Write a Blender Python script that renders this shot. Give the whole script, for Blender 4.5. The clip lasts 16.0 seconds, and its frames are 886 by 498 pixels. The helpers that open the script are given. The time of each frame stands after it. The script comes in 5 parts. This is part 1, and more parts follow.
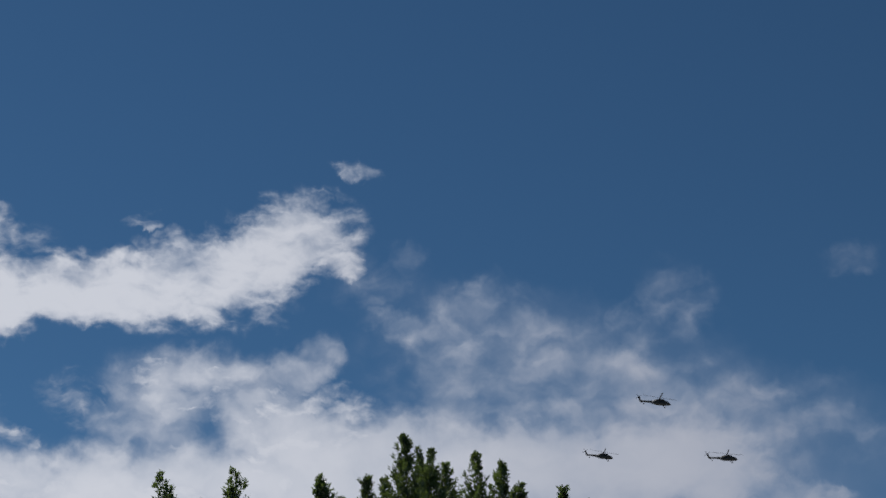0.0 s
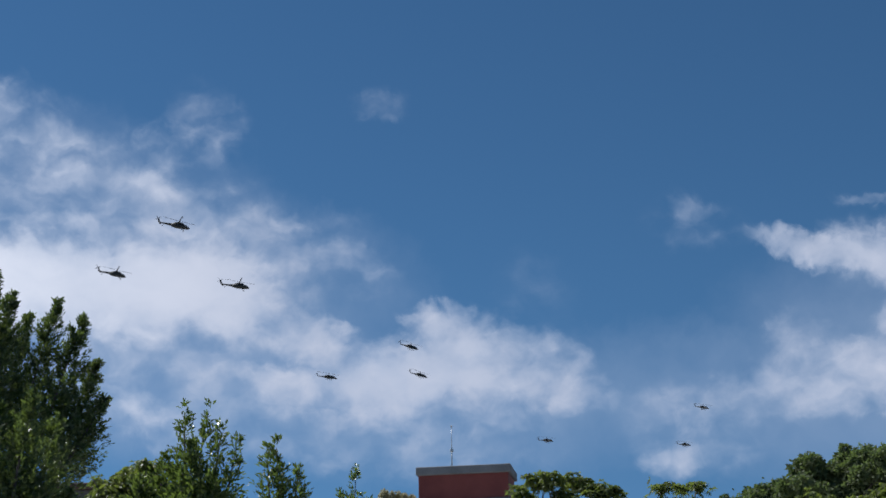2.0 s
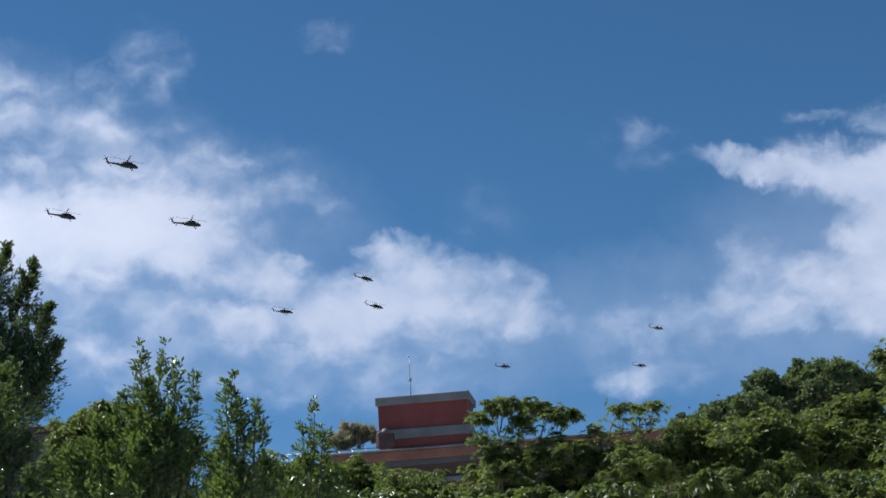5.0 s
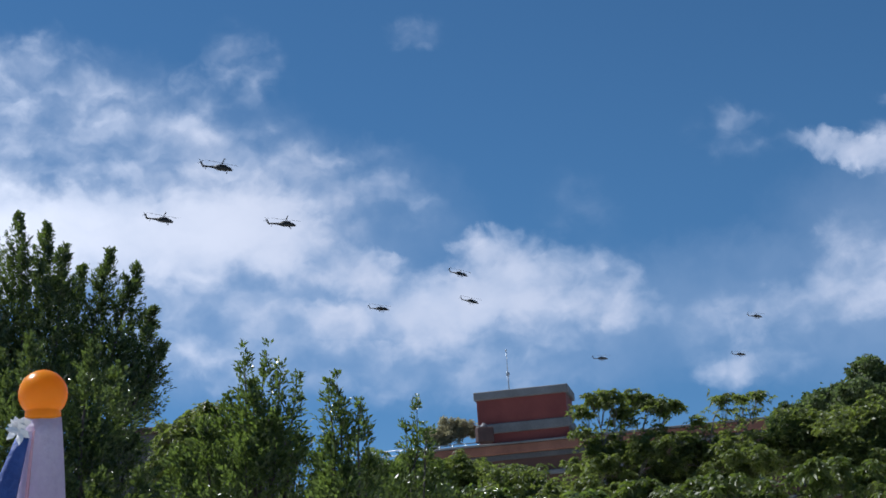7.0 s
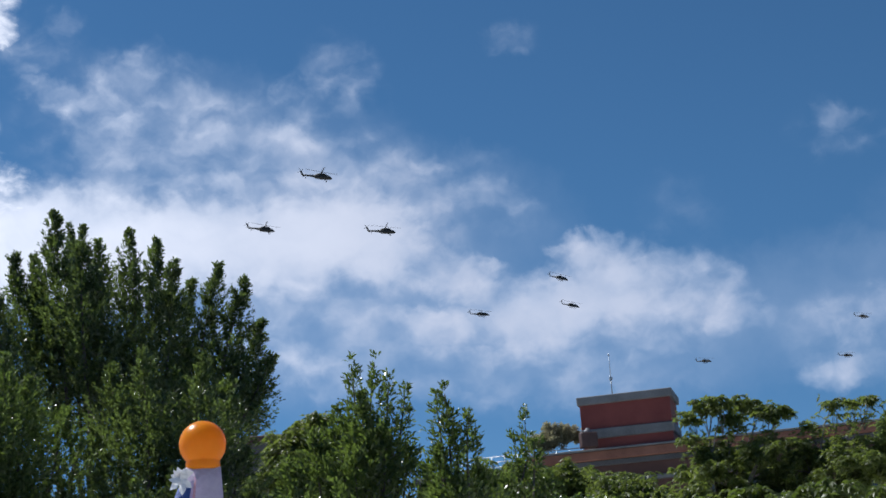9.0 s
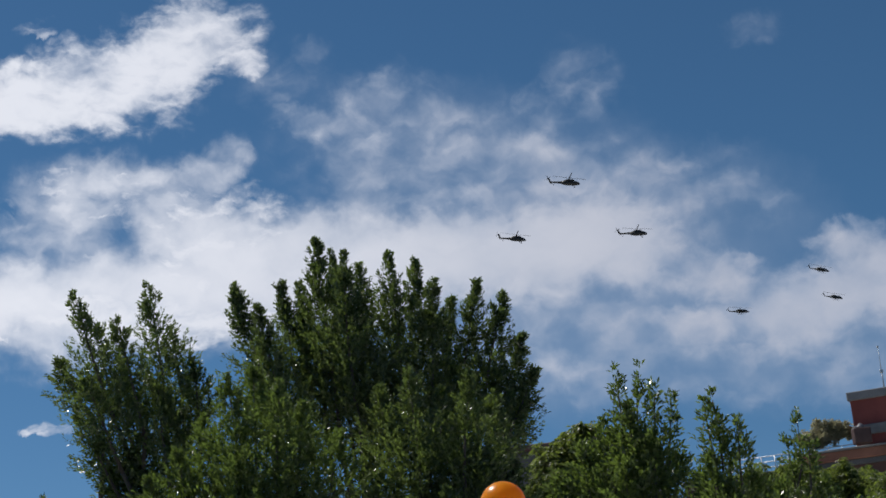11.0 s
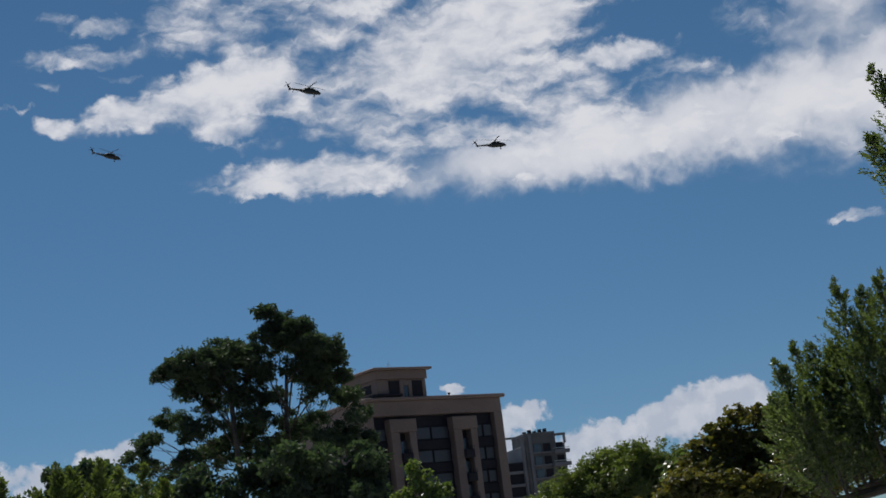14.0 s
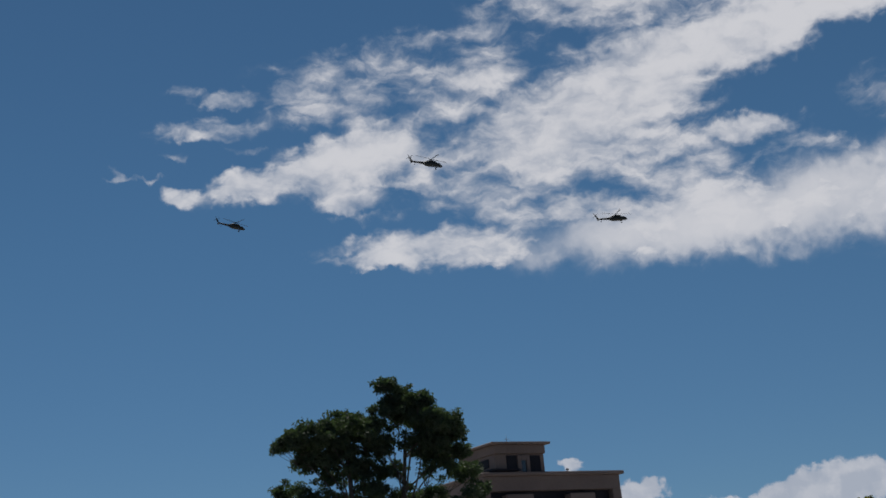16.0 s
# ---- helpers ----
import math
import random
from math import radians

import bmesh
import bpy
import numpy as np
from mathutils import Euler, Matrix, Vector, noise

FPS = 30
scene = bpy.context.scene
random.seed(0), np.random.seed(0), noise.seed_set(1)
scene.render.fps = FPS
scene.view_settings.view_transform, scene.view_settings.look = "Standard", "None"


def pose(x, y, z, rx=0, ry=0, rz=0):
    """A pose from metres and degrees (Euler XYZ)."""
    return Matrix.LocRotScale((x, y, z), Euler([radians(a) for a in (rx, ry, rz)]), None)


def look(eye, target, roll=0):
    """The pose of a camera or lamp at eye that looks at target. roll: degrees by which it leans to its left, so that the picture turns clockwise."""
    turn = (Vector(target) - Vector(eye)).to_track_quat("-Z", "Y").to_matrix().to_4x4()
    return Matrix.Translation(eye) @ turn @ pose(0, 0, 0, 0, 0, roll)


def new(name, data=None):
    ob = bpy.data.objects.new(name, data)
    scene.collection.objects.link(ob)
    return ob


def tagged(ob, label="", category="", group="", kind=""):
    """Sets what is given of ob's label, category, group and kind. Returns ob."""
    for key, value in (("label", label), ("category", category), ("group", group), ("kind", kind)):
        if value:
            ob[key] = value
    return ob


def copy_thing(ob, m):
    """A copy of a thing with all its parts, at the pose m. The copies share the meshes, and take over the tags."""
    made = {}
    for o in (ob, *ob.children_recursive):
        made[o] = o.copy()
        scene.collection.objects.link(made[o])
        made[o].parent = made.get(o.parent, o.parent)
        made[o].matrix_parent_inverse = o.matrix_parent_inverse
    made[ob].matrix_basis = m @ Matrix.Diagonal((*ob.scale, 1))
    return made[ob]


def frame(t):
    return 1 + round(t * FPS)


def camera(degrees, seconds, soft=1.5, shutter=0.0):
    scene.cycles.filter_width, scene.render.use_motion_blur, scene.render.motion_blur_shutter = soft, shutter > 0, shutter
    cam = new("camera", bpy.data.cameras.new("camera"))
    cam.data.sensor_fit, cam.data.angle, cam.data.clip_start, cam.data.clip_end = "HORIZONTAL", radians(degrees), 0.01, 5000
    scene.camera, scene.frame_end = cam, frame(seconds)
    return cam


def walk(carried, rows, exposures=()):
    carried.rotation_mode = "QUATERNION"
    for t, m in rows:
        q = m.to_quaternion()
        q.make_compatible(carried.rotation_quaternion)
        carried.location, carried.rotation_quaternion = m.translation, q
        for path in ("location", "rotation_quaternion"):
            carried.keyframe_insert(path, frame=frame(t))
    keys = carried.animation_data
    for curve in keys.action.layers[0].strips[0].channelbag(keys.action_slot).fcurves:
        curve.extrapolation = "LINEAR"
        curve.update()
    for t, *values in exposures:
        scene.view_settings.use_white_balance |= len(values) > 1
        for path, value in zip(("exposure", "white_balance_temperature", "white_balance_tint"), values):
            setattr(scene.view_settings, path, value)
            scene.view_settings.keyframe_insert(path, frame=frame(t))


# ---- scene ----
DEG = 33.0
EYE = 1.6
cam = camera(DEG, 16.0, soft=1.7)
# seconds, metres from the first eye, degrees of pose()
ROWS = [
    (0.0, 0.0, 0.0, 0.0, 115.578, -0.122, -0.059),
    (0.5, 0.0514, -0.002, 0.0025, 114.033, 0.268, -6.251),
    (1.0, 0.1106, -0.0019, 0.0061, 112.494, 0.677, -11.241),
    (1.5, 0.1283, 0.0021, -0.0084, 110.839, 0.957, -15.31),
    (2.0, 0.1533, 0.0065, -0.0187, 108.781, 0.927, -19.016),
    (2.5, 0.168, -0.0239, -0.044, 107.112, 1.449, -21.236),
    (3.0, 0.1851, -0.0144, -0.0523, 105.861, 1.982, -22.67),
    (5.5, 0.1566, 0.0357, -0.0147, 106.18, 3.608, -19.283),
    (6.0, 0.1377, -0.027, -0.0221, 106.301, 3.703, -18.539),
    (6.5, 0.1298, -0.0218, -0.0228, 106.238, 3.88, -17.703),
    (7.0, 0.1339, 0.0425, -0.0029, 106.085, 3.856, -16.267),
    (7.5, 0.1122, 0.0121, -0.0094, 105.944, 3.845, -15.023),
    (8.0, 0.1024, 0.0246, -0.0011, 105.982, 3.906, -13.754),
    (10.5, 0.0323, -0.0153, 0.1013, 107.483, 3.783, -6.816),
    (11.0, 0.037, 0.0167, 0.1047, 107.49, 4.274, -2.067),
    (11.5, -0.0055, 0.0089, 0.0965, 106.933, 4.709, 3.806),
    (12.0, -0.0376, 0.0206, 0.0859, 106.103, 5.339, 10.065),
    (12.5, -0.0785, 0.0538, 0.0813, 105.077, 6.148, 16.608),
    (13.0, -0.1061, 0.0205, 0.0647, 103.9, 6.647, 22.606),
    (13.5, -0.1209, -0.0302, 0.0377, 103.049, 6.772, 26.594),
    (14.0, -0.1218, -0.0777, 0.0237, 102.432, 6.733, 29.376),
    (14.5, -0.147, -0.0853, 0.0461, 102.185, 6.375, 31.381),
    (15.0, -0.1597, -0.1062, 0.0303, 102.551, 5.911, 32.554),
    (15.5, -0.1569, -0.0772, 0.0603, 103.515, 5.463, 33.022),
    (16.0, -0.18, -0.0627, 0.1839, 105.638, 4.964, 33.669),
]
EXPOSURES = [(0.0, -0.42, 6200, 10), (1.0, -0.08, 6100, 10), (2.0, 0.18, 6000, 10), (3.0, 0.38, 5850, 10), (8.0, 0.38, 5850, 10), (10.5, 0.06, 6150, 10), (11.5, -0.17, 6350, 10), (12.5, -0.36, 6450, 10), (13.5, -0.28, 6500, 10), (15.0, -0.2, 6400, 10), (16.0, -0.44, 6500, 10)]
walk(cam, [(t, pose(x, y, EYE + z, rx, ry, rz)) for t, x, y, z, rx, ry, rz in ROWS], EXPOSURES)

# ---------------------------------------------------------------- sky, clouds and sun
SUN_AZ, SUN_EL = -46.0, 54.0
# cloud puffs: azimuth, height, half length, half breadth (degrees), lean, thickness
BANK_BODY = [
    (-16.89, 15.67, 7.02, 1.58, 2, 1),
    (-9.24, 16.03, 7.35, 2.26, 5, 1),
    (-1.94, 17.04, 7.47, 2.38, -2, 1),
    (5.52, 17.02, 7.10, 1.93, -2, 1),
    (9.79, 17.40, 3.25, 1.80, -18, 0.9),
    (-9.69, 20.14, 3.41, 1.29, 3, 0.72),
    (-5.98, 20.81, 1.84, 1.08, 21, 0.72),
    (-11.34, 18.71, 2.46, 1.28, -2, 0.7),
    (-23.08, 15.40, 5.99, 1.22, 0, 1),
    (-5.70, 18.42, 3.41, 1.30, -24, 0.9),
]
BANK_TOP = [
    (5.32, 20.60, 6.48, 2.35, -22, 0.44),
    (7.52, 21.59, 1.86, 1.40, 42, 0.51),
    (9.81, 23.16, 1.53, 1.73, 51, 0.27),
    (1.97, 23.37, 1.54, 1.06, -6, 0.46),
    (-1.17, 22.50, 2.18, 0.70, -13, 0.51),
    (2.91, 21.54, 2.78, 1.41, -7, 0.40),
    (12.44, 18.90, 3.06, 1.16, -20, 0.35),
    (7.33, 14.09, 6.18, 2.57, -7, 0.37),
    (7.52, 12.35, 1.30, 0.75, -7, 0.48),
    (12.99, 13.31, 2.27, 1.03, -9, 0.40),
    (-2.86, 24.46, 2.07, 1.06, 16, 0.32),
    (9.25, 19.63, 3.88, 1.63, -29, 0.48),
    (0.20, 20.10, 2.02, 1.42, -31, 0.44),
    (7.90, 21.86, 1.00, 0.62, 40, 0.46),
    (8.58, 22.55, 1.00, 0.62, 40, 0.42),
]
CLOUD_UPPER = [
    (-10.60, 24.01, 4.86, 1.52, 12, 1),
    (-6.51, 25.64, 2.95, 1.65, 19, 1),
    (-4.42, 25.20, 1.06, 1.06, -4, 0.6),
    (-14.87, 22.71, 2.92, 0.80, 5, 0.82),
    (-18.31, 22.28, 3.06, 1.14, 13, 0.9),
    (-19.62, 23.59, 1.52, 0.93, 2, 0.6),
    (-18.51, 25.27, 1.22, 0.41, 7, 0.48),
    (-12.60, 25.94, 0.93, 0.31, -1, 0.36),
    (-19.40, 18.83, 1.59, 0.52, -10, 0.7),
    (-18.13, 17.57, 1.60, 0.67, -0, 0.45),
    (-14.85, 19.43, 1.32, 0.85, -1, 0.3),
    (-12.07, 11.31, 0.97, 0.19, 1, 0.55),
    (-16.48, 13.87, 0.47, 0.25, -2, 0.35),
    (-7.55, 24.32, 2.11, 1.27, 17, 0.8),
    (-3.81, 28.55, 1.02, 0.32, -6, 0.60),
]
BANK_LOW = [
    (10.14, 17.11, 2.92, 1.94, -27, 0.9),
    (14.09, 15.29, 2.35, 0.97, -21, 0.72),
    (18.25, 14.03, 4.45, 1.41, 12, 0.95),
    (19.74, 15.65, 1.90, 0.97, -5, 0.85),
    (12.65, 13.71, 1.89, 0.54, -13, 0.62),
    (15.73, 13.13, 4.66, 1.08, -4, 0.62),
    (21.77, 13.52, 3.85, 1.03, -8, 0.66),
    (23.63, 14.42, 1.43, 0.97, -6, 0.55),
    (18.33, 12.29, 4.85, 0.75, -4, 0.5),
    (11.67, 11.86, 6.59, 1.29, -3, 0.30),
    (17.14, 11.19, 5.71, 0.86, -4, 0.30),
    (7.54, 12.43, 1.19, 0.81, -2, 0.6),
    (28.04, 10.53, 1.30, 0.72, 8, 0.6),
    (28.95, 11.87, 0.88, 0.53, -7, 0.52),
    (30.73, 12.54, 4.56, 1.05, 1, 0.32),
]
FAINT = [
    (16.80, 24.28, 1.24, 0.71, -4, 0.22),
    (29.55, 19.39, 1.96, 0.93, -8, 0.24),
    (14.84, 19.79, 1.20, 0.72, -3, 0.19),
    (23.03, 17.07, 1.40, 1.61, 54, 0.14),
    (5.96, 19.35, 8.35, 2.92, -11, 0.42),
    (1.35, 22.89, 2.48, 1.30, 2, 0.42),
    (14.30, 18.64, 3.43, 1.07, -23, 0.31),
]
BANK_RIGHT = [
    (34.33, 17.84, 2.75, 0.64, -21, 0.85),
    (37.31, 17.08, 3.00, 1.22, -21, 0.95),
    (40.30, 17.06, 3.13, 1.25, -7, 1),
    (39.25, 18.97, 1.81, 0.62, -12, 0.52),
    (36.05, 19.65, 1.21, 0.32, -6, 0.5),
    (40.57, 19.33, 1.48, 0.31, -8, 0.55),
    (38.98, 14.79, 2.71, 1.78, 4, 0.95),
    (35.85, 13.19, 4.67, 1.31, 0, 0.72),
    (39.73, 12.20, 3.47, 1.77, -6, 0.92),
    (33.28, 14.68, 1.41, 1.03, -4, 0.34),
    (32.14, 12.62, 3.47, 0.96, 1, 0.28),
    (43.30, 14.71, 3.19, 3.68, -7, 1),
    (42.88, 11.47, 3.15, 1.84, -6, 0.9),
    (28.99, 11.31, 2.62, 1.29, -3, 0.28),
]
LEFT_BAND = [
    (-8.20, 15.53, 5.78, 1.48, 2, 1),
    (-14.84, 15.59, 5.55, 1.12, 1, 1),
    (-20.92, 15.73, 4.72, 1.25, -2, 1),
    (-25.21, 15.68, 3.35, 1.19, -18, 0.86),
    (-32.30, 15.68, 4.12, 0.81, -1, 0.92),
    (-34.90, 15.28, 2.02, 0.42, -3, 0.85),
    (-29.30, 17.33, 3.77, 1.39, -24, 0.66),
    (-22.93, 17.84, 3.85, 1.29, -16, 0.78),
    (-32.75, 18.40, 2.40, 1.06, -18, 0.75),
    (-36.03, 17.78, 1.59, 0.63, -14, 0.82),
    (-35.30, 19.25, 3.45, 0.88, 2, 0.92),
    (-19.84, 18.79, 2.16, 0.52, -3, 0.8),
    (-17.26, 17.60, 1.58, 0.65, -18, 0.5),
    (-27.39, 18.58, 2.92, 1.07, -5, 0.8),
]
LEFT_HIGH = [
    (-24.41, 20.89, 4.58, 2.24, 20, 1),
    (-27.96, 19.69, 3.83, 1.60, 6, 0.9),
    (-19.61, 22.21, 4.39, 1.27, 7, 0.98),
    (-16.49, 22.77, 3.92, 0.84, 0, 0.9),
    (-34.47, 22.14, 4.61, 1.24, -2, 0.58),
    (-30.49, 21.66, 2.14, 1.01, 15, 0.78),
    (-8.79, 19.60, 3.73, 1.26, -7, 0.66),
    (-5.55, 18.12, 3.18, 1.87, 7, 0.92),
    (-11.05, 18.18, 1.88, 0.59, 0, 0.5),
    (-23.48, 24.84, 6.07, 1.46, -0, 0.9),
    (-13.37, 23.36, 5.95, 1.25, -1, 0.95),
    (-31.04, 23.26, 3.84, 0.83, 2, 0.5),
    (-14.05, 19.20, 1.35, 1.06, -9, 0.3),
]
LEFT_END = [
    (-42.59, 18.18, 0.78, 0.42, -3, 0.9),
    (-39.50, 18.50, 2.32, 0.68, 12, 0.98),
    (-35.61, 19.37, 3.15, 1.06, 16, 0.98),
    (-35.98, 17.90, 2.24, 0.75, -14, 0.72),
    (-41.32, 20.66, 2.09, 0.42, 3, 0.66),
    (-40.55, 21.94, 2.00, 0.41, -2, 0.55),
    (-36.52, 21.66, 2.95, 1.15, -4, 0.66),
    (-44.37, 18.94, 1.03, 0.10, 0, 0.5),
    (-45.11, 19.10, 0.19, 0.33, -2, 0.5),
    (-40.05, 19.91, 0.89, 0.21, -3, 0.42),
    (-42.70, 19.71, 0.54, 0.21, -2, 0.42),
    (-37.52, 15.70, 0.44, 0.19, -4, 0.35),
]
HORIZON = [
    (-19.48, 5.04, 2.59, 0.94, 12, 1.00),
    (-22.35, 4.30, 2.13, 0.91, 3, 1.00),
    (-24.36, 3.63, 2.14, 0.82, -7, 1.00),
    (-25.72, 5.57, 1.15, 0.52, -7, 0.95),
    (-27.95, 6.85, 0.48, 0.32, -7, 0.90),
    (-41.31, 5.89, 1.64, 0.45, 3, 0.85),
    (-44.65, 5.26, 1.59, 0.89, -5, 0.72),
    (-46.49, 4.71, 1.29, 0.79, -5, 0.70),
    (-17.57, 5.21, 1.51, 0.81, -8, 1.00),
    (-26.97, 5.12, 1.19, 0.73, -7, 0.90),
]


# thin even haze round the banks
VEIL = [
    (18.24, 12.83, 10.19, 2.37, -3, 0.55),
    (30.36, 12.73, 7.72, 2.34, -6, 0.42),
    (8.44, 14.89, 7.76, 3.60, -1, 0.5),
    (8.45, 14.42, 8.41, 3.23, -6, 0.6),
    (6.31, 20.05, 7.54, 2.82, -17, 0.38),
    (13.91, 17.26, 4.38, 2.56, -7, 0.3),
    (36.46, 11.63, 6.89, 2.52, -5, 0.5),
    (8.28, 18.39, 6.00, 3.15, -7, 0.34),
    (37.83, 14.67, 6.29, 3.15, -6, 0.5),
]


def build_world():
    world = bpy.data.worlds.new("sky")
    scene.world = world
    world.use_nodes = True
    nt = world.node_tree
    nt.nodes.clear()
    N, link = nt.nodes.new, nt.links.new

    def put(a, socket):
        if isinstance(a, (int, float)):
            socket.default_value = a
        else:
            link(a, socket)

    def math_node(op, a, b=0.0, c=0.0, clamp=False):
        n = N("ShaderNodeMath")
        n.operation, n.use_clamp = op, clamp
        for i, v in enumerate((a, b, c)):
            put(v, n.inputs[i])
        return n.outputs[0]

    def step(value, lo, hi, to_lo=0.0, to_hi=1.0):
        n = N("ShaderNodeMapRange")
        n.interpolation_type = "SMOOTHSTEP"
        put(value, n.inputs["Value"])
        for k, v in (("From Min", lo), ("From Max", hi), ("To Min", to_lo), ("To Max", to_hi)):
            n.inputs[k].default_value = v
        return n.outputs[0]

    def fbm(vec, scale, detail, rough, distort=0.0):
        n = N("ShaderNodeTexNoise")
        n.inputs["Scale"].default_value, n.inputs["Detail"].default_value = scale, detail
        n.inputs["Roughness"].default_value, n.inputs["Distortion"].default_value = rough, distort
        link(vec, n.inputs["Vector"])
        return n

    sky = N("ShaderNodeTexSky")
    sky.sky_type, sky.sun_disc = "NISHITA", False
    sky.sun_elevation, sky.sun_rotation = radians(SUN_EL), radians(SUN_AZ % 360)
    sky.altitude = 2500
    sky.air_density, sky.dust_density, sky.ozone_density = SKY_AIR, SKY_DUST, SKY_OZONE
    tc = N("ShaderNodeTexCoord")
    sep = N("ShaderNodeSeparateXYZ")
    link(tc.outputs["Generated"], sep.inputs[0])
    az = math_node("DEGREES", math_node("ARCTAN2", sep.outputs[0], sep.outputs[1]))
    el = math_node("DEGREES", math_node("ARCSINE", sep.outputs[2]))
    comb = N("ShaderNodeCombineXYZ")
    link(az, comb.inputs[0])
    link(el, comb.inputs[1])
    comb.inputs[2].default_value = 1.0
    place = comb.outputs[0]

    def warp(vec, scale, amount, detail):
        n = fbm(vec, scale, detail, 0.6)
        sub = N("ShaderNodeVectorMath")
        sub.operation = "SUBTRACT"
        link(n.outputs["Color"], sub.inputs[0])
        sub.inputs[1].default_value = (0.5, 0.5, 0.5)
        mad = N("ShaderNodeVectorMath")
        mad.operation = "MULTIPLY_ADD"
        link(sub.outputs[0], mad.inputs[0])
        mad.inputs[1].default_value = (amount, amount, 0)
        link(vec, mad.inputs[2])
        return mad.outputs[0]

    def dot(vec, by):
        n = N("ShaderNodeVectorMath")
        n.operation = "DOT_PRODUCT"
        link(vec, n.inputs[0])
        n.inputs[1].default_value = by
        return n.outputs["Value"]

    bent = warp(warp(place, 0.45, 1.5, 3.0), 1.5, 0.9, 6.0)

    def gather(banks):
        field = None
        for bank in banks:
            for a, e, la, lb, lean, thick in bank:
                c, n = math.cos(radians(lean)), math.sin(radians(lean))
                u = dot(bent, (c / la, n / la, -(a * c + e * n) / la))
                v = dot(bent, (-n / lb, c / lb, (a * n - e * c) / lb))
                puff = step(math_node("MULTIPLY_ADD", u, u, math_node("MULTIPLY", v, v)), 2.0, 0.0, 0.0, thick)
                square = math_node("MULTIPLY", puff, puff)
                field = math_node("MULTIPLY", square, square) if field is None else math_node("MULTIPLY_ADD", square, square, field)
        return math_node("POWER", field, 0.25)

    def centred(value, amount):
        return math_node("MULTIPLY", math_node("SUBTRACT", value, 0.5), amount)

    def combed(lean, along, across, scale, detail, rough, bendy):
        m = N("ShaderNodeMapping")
        m.inputs["Rotation"].default_value = (0, 0, radians(lean))
        m.inputs["Scale"].default_value = (along, across, 1)
        link(warp(place, 0.6, bendy, 4.0), m.inputs["Vector"])
        return fbm(m.outputs[0], scale, detail, rough, 0.2).outputs["Fac"]

    lump = fbm(place, 0.4, 4.0, 0.5).outputs["Fac"]
    haze = math_node("ADD", centred(combed(-20, 0.8, 1.2, 0.8, 7.0, 0.46, 1.2), 1.3), centred(lump, 0.4))
    fibre = math_node("ADD", centred(combed(-12, 0.62, 1.35, 1.0, 9.0, 0.55, 1.1), 2.3), centred(lump, 0.6))
    knobs = math_node("ADD", centred(fbm(place, 1.6, 8.0, 0.6).outputs["Fac"], 1.5), centred(lump, 0.3))

    def thicken(field, ragged, low, high, bite):
        # the ragged noise bites where there is some cloud, less in thick parts
        near = math_node("MULTIPLY", step(field, 0.0, 0.30), step(field, 0.7, 1.0, 1.0, bite))
        dens = math_node("ADD", field, math_node("MULTIPLY", ragged, near))
        return dens, step(dens, low, high)

    soft, soft_cover = thicken(gather((BANK_BODY, BANK_TOP, BANK_LOW, FAINT, BANK_RIGHT)), haze, 0.0, 1.3, 0.34)
    crisp, crisp_cover = thicken(gather((CLOUD_UPPER, LEFT_BAND, LEFT_HIGH, LEFT_END)), fibre, 0.06, 1.22, 0.5)
    heap, heap_cover = thicken(gather((HORIZON,)), knobs, 0.36, 0.80, 0.34)
    dens = math_node("MAXIMUM", math_node("MAXIMUM", soft, crisp), heap)
    cover = math_node("MAXIMUM", math_node("MAXIMUM", soft_cover, crisp_cover), heap_cover)
    thin = math_node("MULTIPLY", gather((VEIL,)), step(lump, 0.2, 0.75, 0.26, 0.54))
    cover = math_node("SUBTRACT", math_node("ADD", cover, thin), math_node("MULTIPLY", cover, thin))
    veil = math_node("MULTIPLY", cover, CLOUD_COVER)
    # body shading: thick parts white, thin parts grey-blue
    shade = fbm(warp(place, 0.5, 0.8, 2.0), 0.4, 5.0, 0.55).outputs["Fac"]
    body = math_node("ADD", math_node("MULTIPLY", dens, 0.62), math_node("MULTIPLY", shade, 0.5))
    tone = math_node("MULTIPLY", step(body, 0.30, 0.98), step(el, 3.0, 13.0, 0.55, 1.0))
    # grey hollows in the heaped clouds
    hollow = step(fbm(warp(place, 1.2, 0.6, 3.0), 0.85, 5.0, 0.55).outputs["Fac"], 0.38, 0.62, 0.65, 0.0)
    tone = math_node("MULTIPLY", tone, math_node("SUBTRACT", 1.0, math_node("MULTIPLY", hollow, heap_cover)))
    ramp = N("ShaderNodeMix")
    ramp.data_type = "RGBA"
    link(tone, ramp.inputs["Factor"])
    ramp.inputs["A"].default_value = (*CLOUD_DIM, 1)
    # clouds towards the sun are brighter
    sunward = N("ShaderNodeMix")
    sunward.data_type = "RGBA"
    link(step(az, -12.0, 16.0), sunward.inputs["Factor"])
    sunward.inputs["A"].default_value, sunward.inputs["B"].default_value = (*CLOUD_LIT, 1), (*CLOUD_AWAY, 1)
    link(sunward.outputs["Result"], ramp.inputs["B"])
    tint = N("ShaderNodeMix")
    tint.data_type, tint.blend_type = "RGBA", "MULTIPLY"
    tint.inputs["Factor"].default_value = 1.0
    link(sky.outputs[0], tint.inputs["A"])
    air = N("ShaderNodeMix")
    air.data_type = "RGBA"
    link(step(el, -2.0, 20.0), air.inputs["Factor"])
    air.inputs["A"].default_value, air.inputs["B"].default_value = (*SKY_TINT_LOW, 1), (*SKY_TINT, 1)
    link(air.outputs["Result"], tint.inputs["B"])
    mix = N("ShaderNodeMix")
    mix.data_type = "RGBA"
